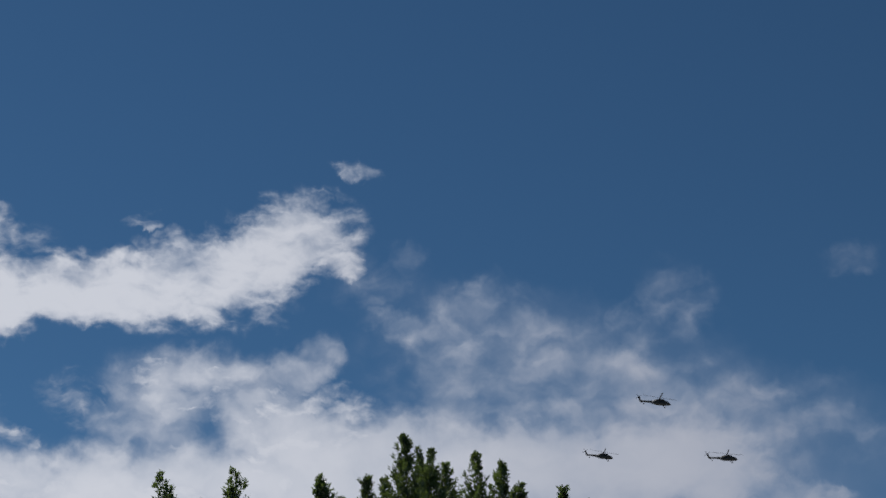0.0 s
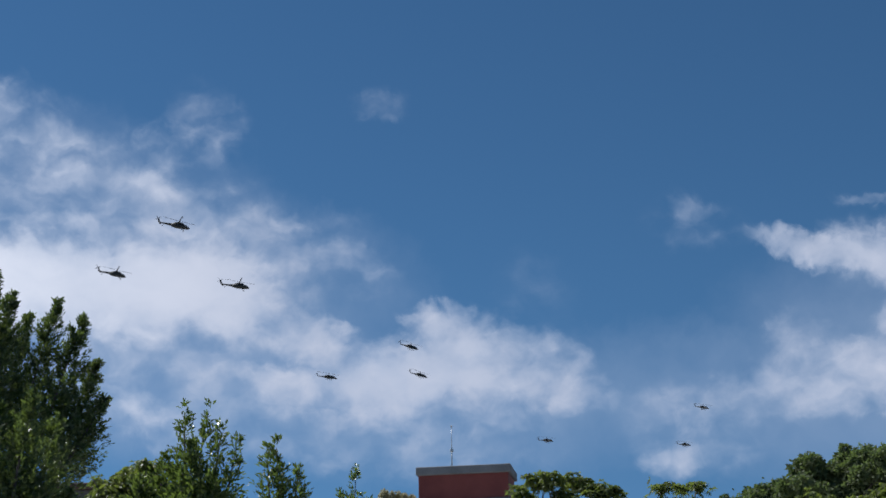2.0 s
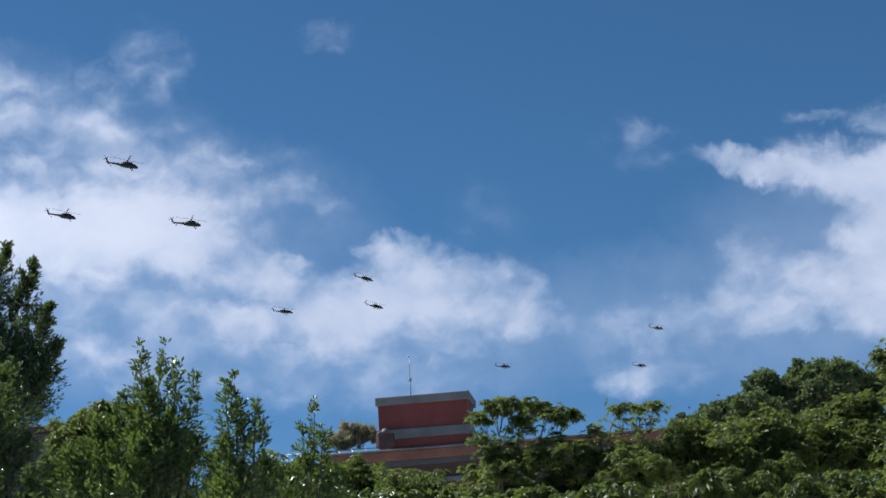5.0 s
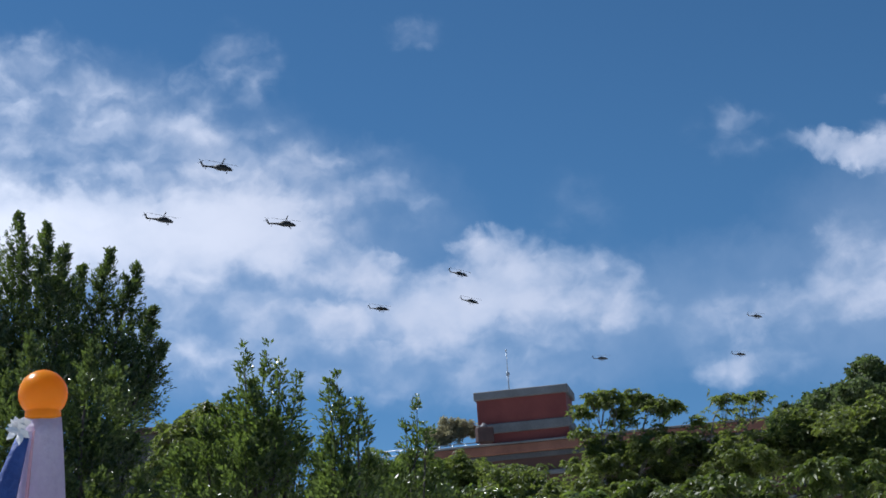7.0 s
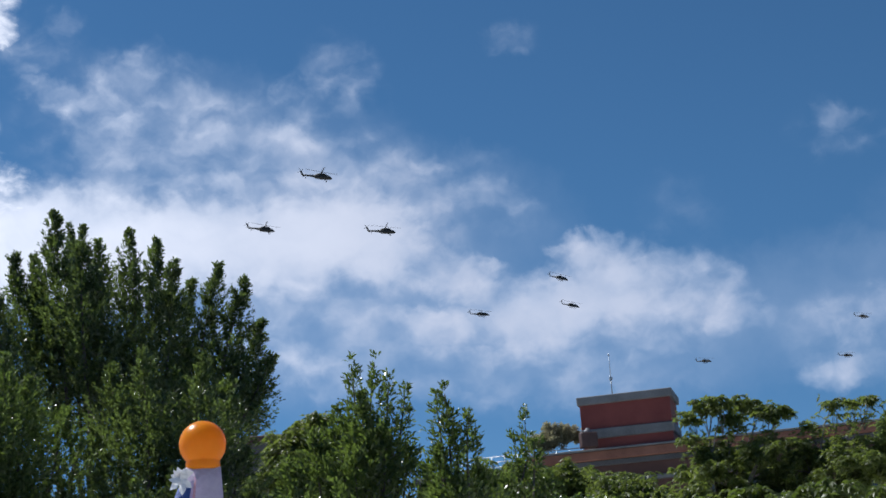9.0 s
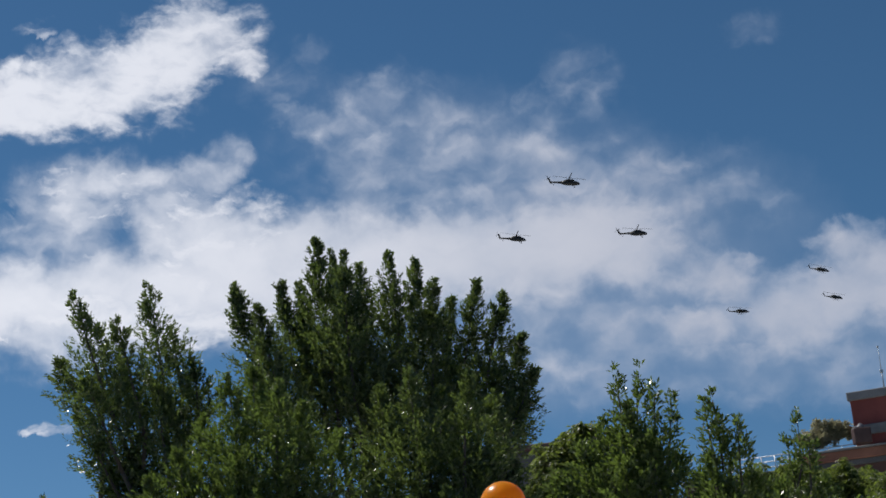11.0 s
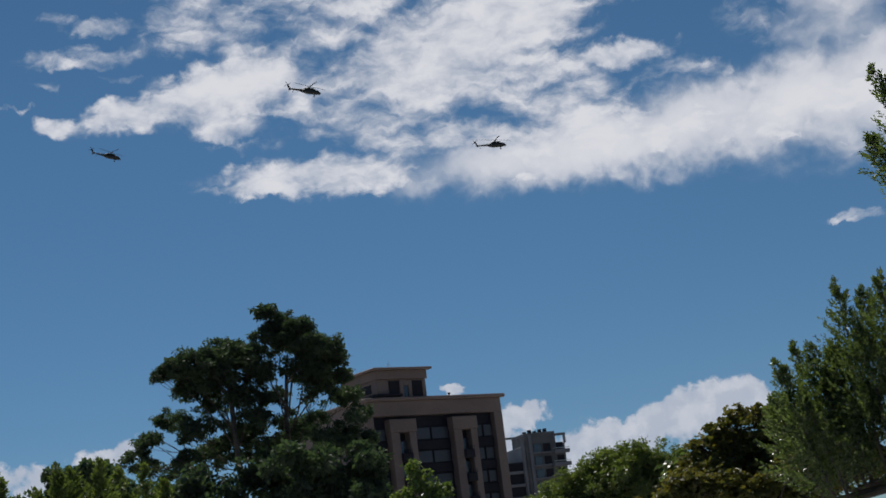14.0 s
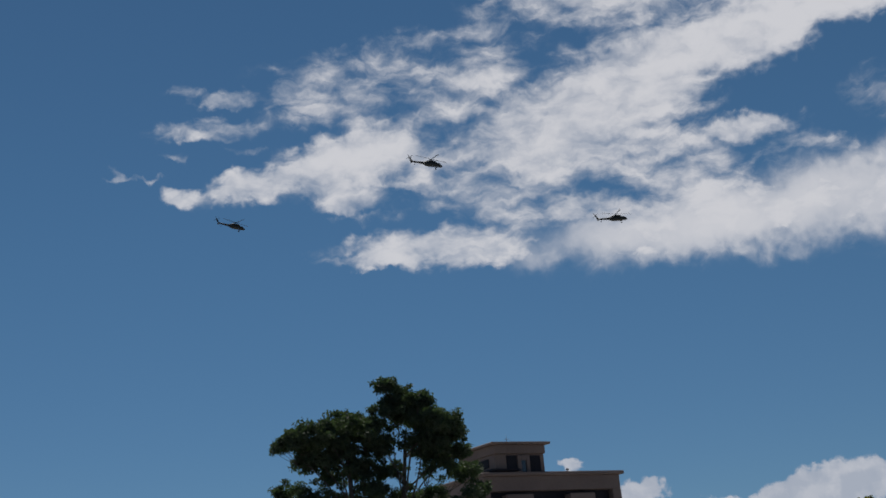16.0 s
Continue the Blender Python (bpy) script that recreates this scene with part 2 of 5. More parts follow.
    link(veil, mix.inputs["Factor"])
    link(tint.outputs["Result"], mix.inputs["A"])
    link(ramp.outputs["Result"], mix.inputs["B"])
    bg = N("ShaderNodeBackground")
    bg.inputs["Strength"].default_value = SKY_STRENGTH
    link(mix.outputs["Result"], bg.inputs["Color"])
    out = N("ShaderNodeOutputWorld")
    link(bg.outputs[0], out.inputs[0])


SKY_STRENGTH, SKY_AIR, SKY_DUST, SKY_OZONE = 0.05, 1.0, 0.0, 1.6
SKY_TINT, SKY_TINT_LOW = (0.75, 1.14, 1.26), (0.64, 0.87, 1.07)
CLOUD_COVER, CLOUD_DIM = 0.97, (8.4, 9.7, 12.1)
CLOUD_LIT, CLOUD_AWAY = (16.6, 16.7, 17.6), (10.6, 10.9, 12.3)
build_world()
sun = new("sun", bpy.data.lights.new("sun", "SUN"))
sun.data.energy, sun.data.angle, sun.data.color = 4.4, radians(0.53), (1.0, 0.95, 0.87)
sa, se = radians(SUN_AZ), radians(SUN_EL)
sun.matrix_world = look((0, 0, 60), Vector((0, 0, 60)) - Vector((math.sin(sa) * math.cos(se), math.cos(sa) * math.cos(se), math.sin(se))))


# ---------------------------------------------------------------- materials
def material(name, low, high, scale=3.0, rough=0.6, metal=0.0, bump=0.15, fine=40.0, island=0.0, sheen=0.0, translucent=None, spec=0.5, piece=0.0):
    """Two colours mixed by a broad and a fine noise, relief from the fine one; islands or pieces may vary."""
    mat = bpy.data.materials.new(name)
    mat.use_nodes = True
    nt = mat.node_tree
    N, link = nt.nodes.new, nt.links.new
    bsdf = nt.nodes["Principled BSDF"]
    out = nt.nodes["Material Output"]
    tc = N("ShaderNodeTexCoord")
    broad, small = N("ShaderNodeTexNoise"), N("ShaderNodeTexNoise")
    for n, s, d in ((broad, scale, 5.0), (small, fine, 3.0)):
        n.inputs["Scale"].default_value, n.inputs["Detail"].default_value = s, d
        link(tc.outputs["Object"], n.inputs["Vector"])
    total = N("ShaderNodeMath")
    total.operation = "MULTIPLY_ADD"
    link(small.outputs["Fac"], total.inputs[0])
    total.inputs[1].default_value = 0.45
    link(broad.outputs["Fac"], total.inputs[2])
    value = total.outputs[0]
    if island or piece:
        if island:
            g = N("ShaderNodeNewGeometry")
            rnd, amount = g.outputs["Random Per Island"], island
        else:
            g = N("ShaderNodeObjectInfo")
            rnd, amount = g.outputs["Random"], piece
        more = N("ShaderNodeMath")
        more.operation = "MULTIPLY_ADD"
        link(rnd, more.inputs[0])
        more.inputs[1].default_value = amount
        link(value, more.inputs[2])
        value = more.outputs[0]
    rng = N("ShaderNodeMapRange")
    link(value, rng.inputs["Value"])
    rng.inputs["From Min"].default_value, rng.inputs["From Max"].default_value = 0.5, 0.95 + island + piece
    mix = N("ShaderNodeMix")
    mix.data_type = "RGBA"
    link(rng.outputs[0], mix.inputs["Factor"])
    mix.inputs["A"].default_value, mix.inputs["B"].default_value = (*low, 1), (*high, 1)
    colour = mix.outputs["Result"]
    link(colour, bsdf.inputs["Base Color"])
    bsdf.inputs["Roughness"].default_value, bsdf.inputs["Metallic"].default_value = rough, metal
    bsdf.inputs["Specular IOR Level"].default_value = spec
    if bump:
        b = N("ShaderNodeBump")
        b.inputs["Strength"].default_value, b.inputs["Distance"].default_value = bump, 0.02
        link(small.outputs["Fac"], b.inputs["Height"])
        link(b.outputs[0], bsdf.inputs["Normal"])
    if translucent:
        t = N("ShaderNodeBsdfTranslucent")
        tm = N("ShaderNodeMix")
        tm.data_type, tm.blend_type = "RGBA", "MULTIPLY"
        tm.inputs["Factor"].default_value = 1.0
        link(colour, tm.inputs["A"])
        tm.inputs["B"].default_value = (*translucent, 1)
        link(tm.outputs["Result"], t.inputs["Color"])
        ms = N("ShaderNodeMixShader")
        ms.inputs[0].default_value = 0.46
        link(bsdf.outputs[0], ms.inputs[1])
        link(t.outputs[0], ms.inputs[2])
        link(ms.outputs[0], out.inputs["Surface"])
    return mat


LEAF_DARK = material("glossy_dark_leaf", (0.028, 0.042, 0.021), (0.110, 0.146, 0.062), 1.2, 0.27, 0, 0, 30, 0.8, translucent=(2.0, 2.1, 0.8), spec=0.9)
LEAF_FRESH = material("fresh_leaf", (0.050, 0.072, 0.029), (0.124, 0.158, 0.056), 1.2, 0.27, 0, 0, 30, 0.5, translucent=(1.75, 1.95, 0.8), spec=0.6)
LEAF_BROAD = material("broad_leaf", (0.066, 0.087, 0.034), (0.140, 0.158, 0.058), 0.7, 0.44, 0, 0, 30, 0.5, translucent=(2.1, 2.3, 0.95), spec=0.35)
LEAF_RUST = material("rusty_leaf", (0.060, 0.088, 0.031), (0.150, 0.124, 0.044), 0.5, 0.5, 0, 0, 30, 0.6, translucent=(1.5, 1.4, 0.5))
# bluish cast of the air over distance is mixed into this leaf colour
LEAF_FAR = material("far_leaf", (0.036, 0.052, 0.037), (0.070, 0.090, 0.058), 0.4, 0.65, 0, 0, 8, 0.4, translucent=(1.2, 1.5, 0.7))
LEAF_LIGHT = material("light_leaf", (0.072, 0.096, 0.032), (0.145, 0.172, 0.058), 0.8, 0.45, 0, 0, 20, 0.4, translucent=(1.4, 1.6, 0.6))
# leaf colour paled to stand for haze before the distant tree
LEAF_RISE = material("haze_tinted_leaf", (0.080, 0.108, 0.052), (0.145, 0.172, 0.080), 0.4, 0.6, 0, 0, 8, 0.4, translucent=(1.3, 1.5, 0.8))
LEAF_DRY = material("dry_shrub_leaf", (0.20, 0.195, 0.125), (0.38, 0.36, 0.25), 0.8, 0.7, 0, 0, 20, 0.5, translucent=(1.5, 1.45, 1.2))
PALE_BARK = material("pale_grey_bark", (0.10, 0.092, 0.078), (0.22, 0.20, 0.175), 5, 0.85, 0, 0.3, 60)
BARK = material("bark", (0.032, 0.026, 0.020), (0.105, 0.088, 0.070), 5, 0.85, 0, 0.4, 60)
# ground out of view, kept pale so it bounces sunlight up into the foliage
BOUNCE_GROUND = material("pale_bounce_ground", (0.30, 0.29, 0.27), (0.44, 0.43, 0.40), 0.15, 0.85, 0, 0.2, 9)
BRICK = material("red_brick", (0.135, 0.031, 0.029), (0.225, 0.060, 0.050), 0.6, 0.8, 0, 0.3, 14, piece=0.25)
# brown brick, with the shade under the parapet put into its colour
SHADED_BRICK = material("shaded_brick", (0.070, 0.036, 0.031), (0.135, 0.070, 0.056), 0.6, 0.85, 0, 0.3, 14, piece=0.25)
TERRACOTTA = material("terracotta_render", (0.16, 0.070, 0.048), (0.30, 0.14, 0.095), 0.5, 0.85, 0, 0.2, 12, piece=0.15)
CONCRETE = material("weathered_concrete", (0.115, 0.12, 0.125), (0.21, 0.215, 0.225), 0.5, 0.85, 0, 0.2, 10)
DARK_WALL = material("dark_grey_wall", (0.06, 0.06, 0.065), (0.12, 0.12, 0.125), 0.4, 0.8, 0, 0.2, 10)
TOWER_STONE = material("brown_stone_cladding", (0.120, 0.085, 0.076), (0.190, 0.138, 0.122), 0.15, 0.7, 0, 0.1, 4)
TOWER_DARK = material("dark_window_metal", (0.008, 0.008, 0.013), (0.020, 0.019, 0.028), 0.3, 0.65, 0, 0.1, 4, spec=0.2)
PALE_TILE = material("pale_grey_tile", (0.090, 0.088, 0.104), (0.150, 0.146, 0.162), 0.2, 0.6, 0, 0.1, 5)
STEEL = material("galvanised_steel", (0.30, 0.32, 0.34), (0.48, 0.50, 0.52), 4, 0.45, 0.7, 0.05, 30)
HELI = material("matt_dark_green_paint", (0.008, 0.009, 0.009), (0.016, 0.017, 0.016), 0.8, 0.6, 0, 0.05, 8)
HELI_GREY = material("rotor_grey_paint", (0.020, 0.020, 0.021), (0.045, 0.045, 0.047), 0.8, 0.6, 0, 0.05, 8)
ORANGE = material("orange_plastic", (0.84, 0.340, 0.006), (0.92, 0.400, 0.012), 9, 0.27, 0, 0.02, 70, translucent=(1.1, 1.05, 0.6), spec=0.4)
CLOTH = material("white_flag_cloth", (0.66, 0.57, 0.70), (0.84, 0.77, 0.87), 14, 0.75, 0, 0.25, 160, translucent=(1.0, 0.95, 1.05))
CLOTH_BLUE = material("blue_flag_cloth", (0.020, 0.045, 0.19), (0.050, 0.105, 0.34), 14, 0.75, 0, 0.25, 160)
CLOTH_PINK = material("pink_flag_stripe", (0.58, 0.30, 0.38), (0.72, 0.42, 0.48), 14, 0.75, 0, 0.2, 160)
RIBBON = material("white_ribbon", (0.75, 0.74, 0.75), (0.88, 0.87, 0.88), 20, 0.6, 0, 0.2, 120)


def glass_material():
    mat = bpy.data.materials.new("window_glass")
    mat.use_nodes = True
    b = mat.node_tree.nodes["Principled BSDF"]
    b.inputs["Base Color"].default_value = (0.035, 0.042, 0.055, 1)
    b.inputs["Roughness"].default_value = 0.12
    b.inputs["Specular IOR Level"].default_value = 0.8
    return mat


GLASS = glass_material()


# ---------------------------------------------------------------- building helpers
def P(az, el, d):
    """The point at azimuth and height (degrees) and at d metres over the ground from the first eye."""
    a = radians(az)
    return Vector((d * math.sin(a), d * math.cos(a), EYE + d * math.tan(radians(el))))


def thing(name, at, label, category, group="", kind="", turn=0.0):
    ob = new(name)
    ob.matrix_world = pose(*at, 0, 0, turn)
    return tagged(ob, label, category, group, kind)


def mesh_of(name, verts, faces, mat, smooth=False):
    me = bpy.data.meshes.new(name)
    me.from_pydata([tuple(v) for v in verts], [], faces)
    me.materials.append(mat)
    if smooth:
        me.polygons.foreach_set("use_smooth", [True] * len(me.polygons))
    me.update()
    return me


def bm_mesh(name, bm, mat, smooth=False):
    me = bpy.data.meshes.new(name)
    bm.normal_update()
    bm.to_mesh(me)
    bm.free()
    me.materials.append(mat)
    if smooth:
        me.polygons.foreach_set("use_smooth", [True] * len(me.polygons))
    return me


def part(name, data, parent, label="", at=None):
    ob = new(name, data)
    ob.parent = parent
    if at is not None:
        ob.matrix_basis = at
    return tagged(ob, label)


def box_bm(bm, x0, x1, y0, y1, z0, z1, bevel=0.0):
    made = bmesh.ops.create_cube(bm, size=1.0)
    vs = made["verts"]
    for v in vs:
        v.co = Vector((x0 + (v.co.x + 0.5) * (x1 - x0), y0 + (v.co.y + 0.5) * (y1 - y0), z0 + (v.co.z + 0.5) * (z1 - z0)))
    if bevel:
        edges = list({e for v in vs for e in v.link_edges})
        bmesh.ops.bevel(bm, geom=edges, offset=bevel, segments=1, affect="EDGES")


def box_mesh(name, x0, x1, y0, y1, z0, z1, mat, bevel=0.03):
    bm = bmesh.new()
    box_bm(bm, x0, x1, y0, y1, z0, z1, bevel)
    return bm_mesh(name, bm, mat)


def tube_data(points, radii, sides=7):
    """Vertices and faces of a tapered tube along points."""
    verts, faces = [], []
    for i, p in enumerate(points):
        a = points[max(i - 1, 0)]
        b = points[min(i + 1, len(points) - 1)]
        d = (Vector(b) - Vector(a)).normalized()
        u = d.orthogonal().normalized()
        w = d.cross(u)
        for k in range(sides):
            t = 2 * math.pi * k / sides
            verts.append(Vector(p) + radii[i] * (math.cos(t) * u + math.sin(t) * w))
        if i:
            o = (i - 1) * sides
            for k in range(sides):
                faces.append((o + k, o + (k + 1) % sides, o + sides + (k + 1) % sides, o + sides + k))
    faces.append(tuple(range(sides - 1, -1, -1)))
    faces.append(tuple(range(len(verts) - sides, len(verts))))
    return verts, faces


def tubes_mesh(name, tubes, mat, sides=7):
    verts, faces = [], []
    for points, radii in tubes:
        v, f = tube_data(points, radii, sides)
        o = len(verts)
        verts += v
        faces += [tuple(i + o for i in q) for q in f]
    return mesh_of(name, verts, faces, mat, True)


def lathe_mesh(name, profile, mat, sides=32):
    verts, faces = [], []
    for r, z in profile:
        for k in range(sides):
            t = 2 * math.pi * k / sides
            verts.append((r * math.cos(t), r * math.sin(t), z))
    for i in range(len(profile) - 1):
        for k in range(sides):
            a, b = i * sides + k, i * sides + (k + 1) % sides
            faces.append((a, b, b + sides, a + sides))
    faces.append(tuple(range(sides - 1, -1, -1)))
    faces.append(tuple(range(len(verts) - sides, len(verts))))
    return mesh_of(name, verts, faces, mat, True)


# ---------------------------------------------------------------- leaves and trees
def unit(a):
    return a / np.maximum(np.linalg.norm(a, axis=1, keepdims=True), 1e-9)


def leaves_mesh(name, base, way, length, width, rng, mat, droop=0.15, long=False):
    """One mesh of many folded leaves: base points, directions, lengths and widths."""
    n = len(base)
    way = unit(way)
    face = unit(np.cross(way, rng.normal(size=(n, 3)) + np.array((0.0, 0.0, 0.3))))
    side = np.cross(way, face)
    L, W = length[:, None], width[:, None]
    drop = np.array((0, 0, -1.0)) * L * droop
    if long:
        rows = [base, base + way * L * .35 + side * W * .5 + face * W * .12, base + way * L * .35 - side * W * .5 + face * W * .12,
                base + way * L * .72 + side * W * .36 + drop * .5 + face * W * .1, base + way * L * .72 - side * W * .36 + drop * .5 + face * W * .1, base + way * L + drop * 1.4]
        tris = np.array(((0, 1, 2), (1, 3, 2), (3, 4, 2), (3, 5, 4)))
    else:
        rows = [base, base + way * L * .5 + side * W * .5 + face * W * .15, base + way * L + drop, base + way * L * .5 - side * W * .5 + face * W * .15]
        tris = np.array(((0, 1, 2), (0, 2, 3)))
    k = len(rows)
    verts = np.stack(rows, 1).reshape(-1, 3)
    faces = (tris[None] + (np.arange(n) * k)[:, None, None]).reshape(-1, 3)
    me = bpy.data.meshes.new(name)
    me.vertices.add(len(verts))
    me.vertices.foreach_set("co", verts.astype(np.float32).ravel())
    me.loops.add(faces.size)
    me.loops.foreach_set("vertex_index", faces.astype(np.int32).ravel())
    me.polygons.add(len(faces))
    me.polygons.foreach_set("loop_start", np.arange(0, faces.size, 3, dtype=np.int32))
    me.materials.append(mat)
    me.update(calc_edges=True)
    me.validate()
    return me


def bend(a, b, rng, sag=0.08, steps=5):
    a, b = Vector(a), Vector(b)
    off = Vector(rng.normal(size=3)) * (b - a).length * sag
    return [a.lerp(b, i / steps) + off * math.sin(math.pi * i / steps) for i in range(steps + 1)]


def spire_shoots(foot, tip, radius, twigs, per, rng, size):
    """Leaves of one pointed shoot: twigs rise steeply from a stem, each a small leafy flame."""
    foot, tip = np.array(foot), np.array(tip)
    axis = tip - foot
    length = np.linalg.norm(axis)
    axis = axis / length
    s = 0.97 * (1 - rng.random(twigs) ** 0.66)
    s[:max(2, twigs // 16)] = 0.62 + 0.36 * rng.random(max(2, twigs // 16))
    phi = rng.random(twigs) * 2 * np.pi
    ref = np.cross(axis, (1.0, 0.2, 0.0))
    ref /= np.linalg.norm(ref)
    other = np.cross(axis, ref)
    radial = np.cos(phi)[:, None] * ref + np.sin(phi)[:, None] * other
    reach = 1.62 * radius * np.clip((1 - s) * 1.25, 0, 1) ** 0.95 * (0.5 + 0.7 * rng.random(twigs)) + size * 0.7
    reach = np.minimum(reach, (1.0 - s) * length + size * 0.5)
    start = foot + axis * (s * length)[:, None]
    spread = (1.0 - 0.62 * s)[:, None]
    way = unit(spread * radial + 0.85 * axis + np.array((0, 0, 0.25)) + 0.16 * rng.normal(size=(twigs, 3)))
    u = 0.1 + 0.9 * rng.random((twigs, per)) ** 0.55
    base = start[:, None] + way[:, None] * (u * reach[:, None])[..., None]
    base = base + rng.normal(size=base.shape) * size * 0.20
    round_twig = rng.normal(size=base.shape)
    round_twig = round_twig - (round_twig * way[:, None]).sum(-1, keepdims=True) * way[:, None]
    round_twig /= np.maximum(np.linalg.norm(round_twig, axis=-1, keepdims=True), 1e-6)
    out = way[:, None] * (0.55 + 0.7 * u[..., None]) + round_twig * (1.05 - 0.55 * u[..., None]) + np.array((0, 0, 0.1))
    young = (1.12 - 0.32 * u).ravel()
    return base.reshape(-1, 3), out.reshape(-1, 3), young


def spire_tree(label, spires, d, foot_az, mat, size=0.065, seed=1, category="tree", stem=0.09, density=1.0, group=""):
    """A tree of many pointed shoots. spires: azimuth and height of the tip, radius in metres, height of the foot, offset of distance."""
    rng = np.random.default_rng(seed)
    root = P(foot_az, 0, d)
    root.z = 0
    tree = thing("tree", root, label, category, group)
    fork = Vector((0, 0, max(0.9, EYE + d * math.tan(radians(3.0)) - 0.3)))
    lean = Vector(rng.normal(size=3)) * 0.05
    trunk = [Vector((0, 0, -0.05)), Vector((0.02, 0.01, fork.z * 0.5)) + lean, fork]
    part("trunk", tubes_mesh("trunk", [(trunk, [stem * 1.35, stem * 1.05, stem * 0.95])], BARK, 10), tree)
    bases, ways, limbs, scales = [], [], [], []
    for az, el, radius, low, off in spires:
        tip = P(az, el + (0.5 if radius > 0.3 else 0.2), d + off) - root
        foot = P(az + (foot_az - az) * 0.30, low, d + off * 0.8) - root
        limbs.append((bend(fork - Vector((0, 0, 0.1)), foot, rng, 0.06), [stem * 0.55, stem * 0.5, stem * 0.45, stem * 0.4, stem * 0.34, stem * 0.28]))
        limbs.append((bend(foot, foot.lerp(tip, 0.93), rng, 0.015), [stem * 0.28, stem * 0.24, stem * 0.2, stem * 0.15, stem * 0.1, 0.004]))
        tall = (tip - foot).length
        per, more = (11, 2.6) if radius < 0.3 and density < 0.6 else (30, 1.0)
        b, w, young = spire_shoots(foot, tip, radius, max(9, int(76 * more * (density if radius < 0.2 else max(density, 0.95)) * tall * (0.6 + radius) * 0.065 / size)), per, rng, size)
        bases.append(b)
        ways.append(w)
        scales.append(young)
    for points, radii in limbs:
        part("limb", tubes_mesh("limb", [(points, radii)], BARK, 6), tree)
    b, w = np.concatenate(bases), np.concatenate(ways)
    n = len(b)
    ln = size * (0.65 + 0.7 * rng.random(n)) * np.concatenate(scales)
    part("crown", leaves_mesh("crown", b, w, ln, ln * (0.26 + 0.11 * rng.random(n)), rng, mat), tree)
    return tree


def clump_tree(label, clumps, d, foot_az, mat, size, count, seed=1, category="tree", stem=0.15, whorl=0, trunks=None, flat=0.8, long=False, shell=0.4, group="", kind="", tufts=20, fill=0.0, base=0.0, bark=None):
    """A tree of leafy clumps. clumps: azimuth, height and radius in degrees, offset of distance. whorl: leaves in a rosette."""
    rng = np.random.default_rng(seed)
    bark = bark or BARK
    root = P(foot_az, 0, d)
    root.z = base
    tree = thing("tree", root, label, category, group, kind)
    deg = d * math.pi / 180
    lows = [P(c[0], c[1], d + c[3]).z - base for c in clumps]
    fork = Vector((0, 0, max(0.8 if not base else 0.15, min(lows) - 0.25 * (max(lows) - min(lows)) - 0.5 * deg)))
    if trunks is None:
        part("trunk", tubes_mesh("trunk", [(bend((0, 0, -0.05), fork, rng, 0.03), [stem, stem * .9, stem * .85, stem * .8, stem * .75, stem * .7])], bark, 9), tree)
        forks = [fork]
    else:
        forks = []
        for az, top in trunks:
            f = P(az, top, d) - root
            g = Vector((f.x * 0.5, f.y * 0.5, -0.05))
            part("trunk", tubes_mesh("trunk", [(bend(g, f, rng, 0.02), [stem, stem * .9, stem * .8, stem * .7, stem * .55, stem * .4])], bark, 9), tree)
            forks.append(f)
    bases, ways, twigs = [], [], []
    weight = sum(c[2] ** 2 for c in clumps)
    for az, el, r, off in clumps:
        c = P(az, el, d + off) - root
        src = min(forks, key=lambda q: (q - c).length)
        if trunks is not None:
            src = src.lerp(Vector((src.x * 0.8, src.y * 0.8, src.z * 0.55)), rng.random() * 0.8)
        thick = stem * 0.24
        part("limb", tubes_mesh("limb", [(bend(src, c, rng, 0.07), [thick, thick * .85, thick * .7, thick * .55, thick * .4, thick * .2])], bark, 6), tree)
        R = r * deg
        n = max(12, int(count * r ** 2 / weight))
        m = n if not whorl else max(5, n // whorl)
        # each clump breaks up into smaller tufts
        heart = np.clip(rng.normal(size=(tufts, 3)), -1.6, 1.6) * 0.58 * R
        pick = rng.integers(0, tufts, m)
        v = unit(rng.normal(size=(m, 3)))
        rad = (shell + (1 - shell) * rng.random(m)) * R * (0.22 + 0.28 * rng.random(tufts))[pick]
        pts = np.array(c) + (heart[pick] + v * rad[:, None]) * np.array((1, 1, flat))
        if fill:
            # stray tufts join this clump to its neighbours
            k = int(m * fill)
            mates = np.array([P(q[0], q[1], d + q[3]) - root for q in clumps])
            mates = mates[np.linalg.norm(mates - np.array(c), axis=1) < 3.2 * R]
            u = rng.random((k, 1))
            between = np.array(c) * (1 - u) + mates[rng.integers(0, len(mates), k)] * u
            pts = np.concatenate((pts, between + np.clip(rng.normal(size=(k, 3)), -1.3, 1.3) * 0.38 * R * np.array((1, 1, flat))))
            v = np.concatenate((v, unit(rng.normal(size=(k, 3)) + np.array((0, 0, 0.5)))))
            m += k
        for q in heart[:4]:
            tip = c + Vector(q * np.array((1, 1, flat)))
            twigs.append((bend(c.lerp(src, 0.25), tip, rng, 0.06, 3), [thick * .4, thick * .3, thick * .2, thick * .1]))
        if whorl:
            t = np.tile(np.arange(whorl) * 2 * np.pi / whorl, m) + np.repeat(rng.random(m) * 6.3, whorl)
            up = unit(v * 0.5 + np.array((0, 0, 0.9)) + 0.25 * rng.normal(size=(m, 3)))
            e1 = unit(np.cross(up, np.array((0.3, 1.0, 0.1))))
            e2 = np.cross(up, e1)
            e1, e2, up = (np.repeat(q, whorl, 0) for q in (e1, e2, up))
            w = np.cos(t)[:, None] * e1 + np.sin(t)[:, None] * e2 + up * (0.15 + 0.45 * rng.random((len(t), 1)))
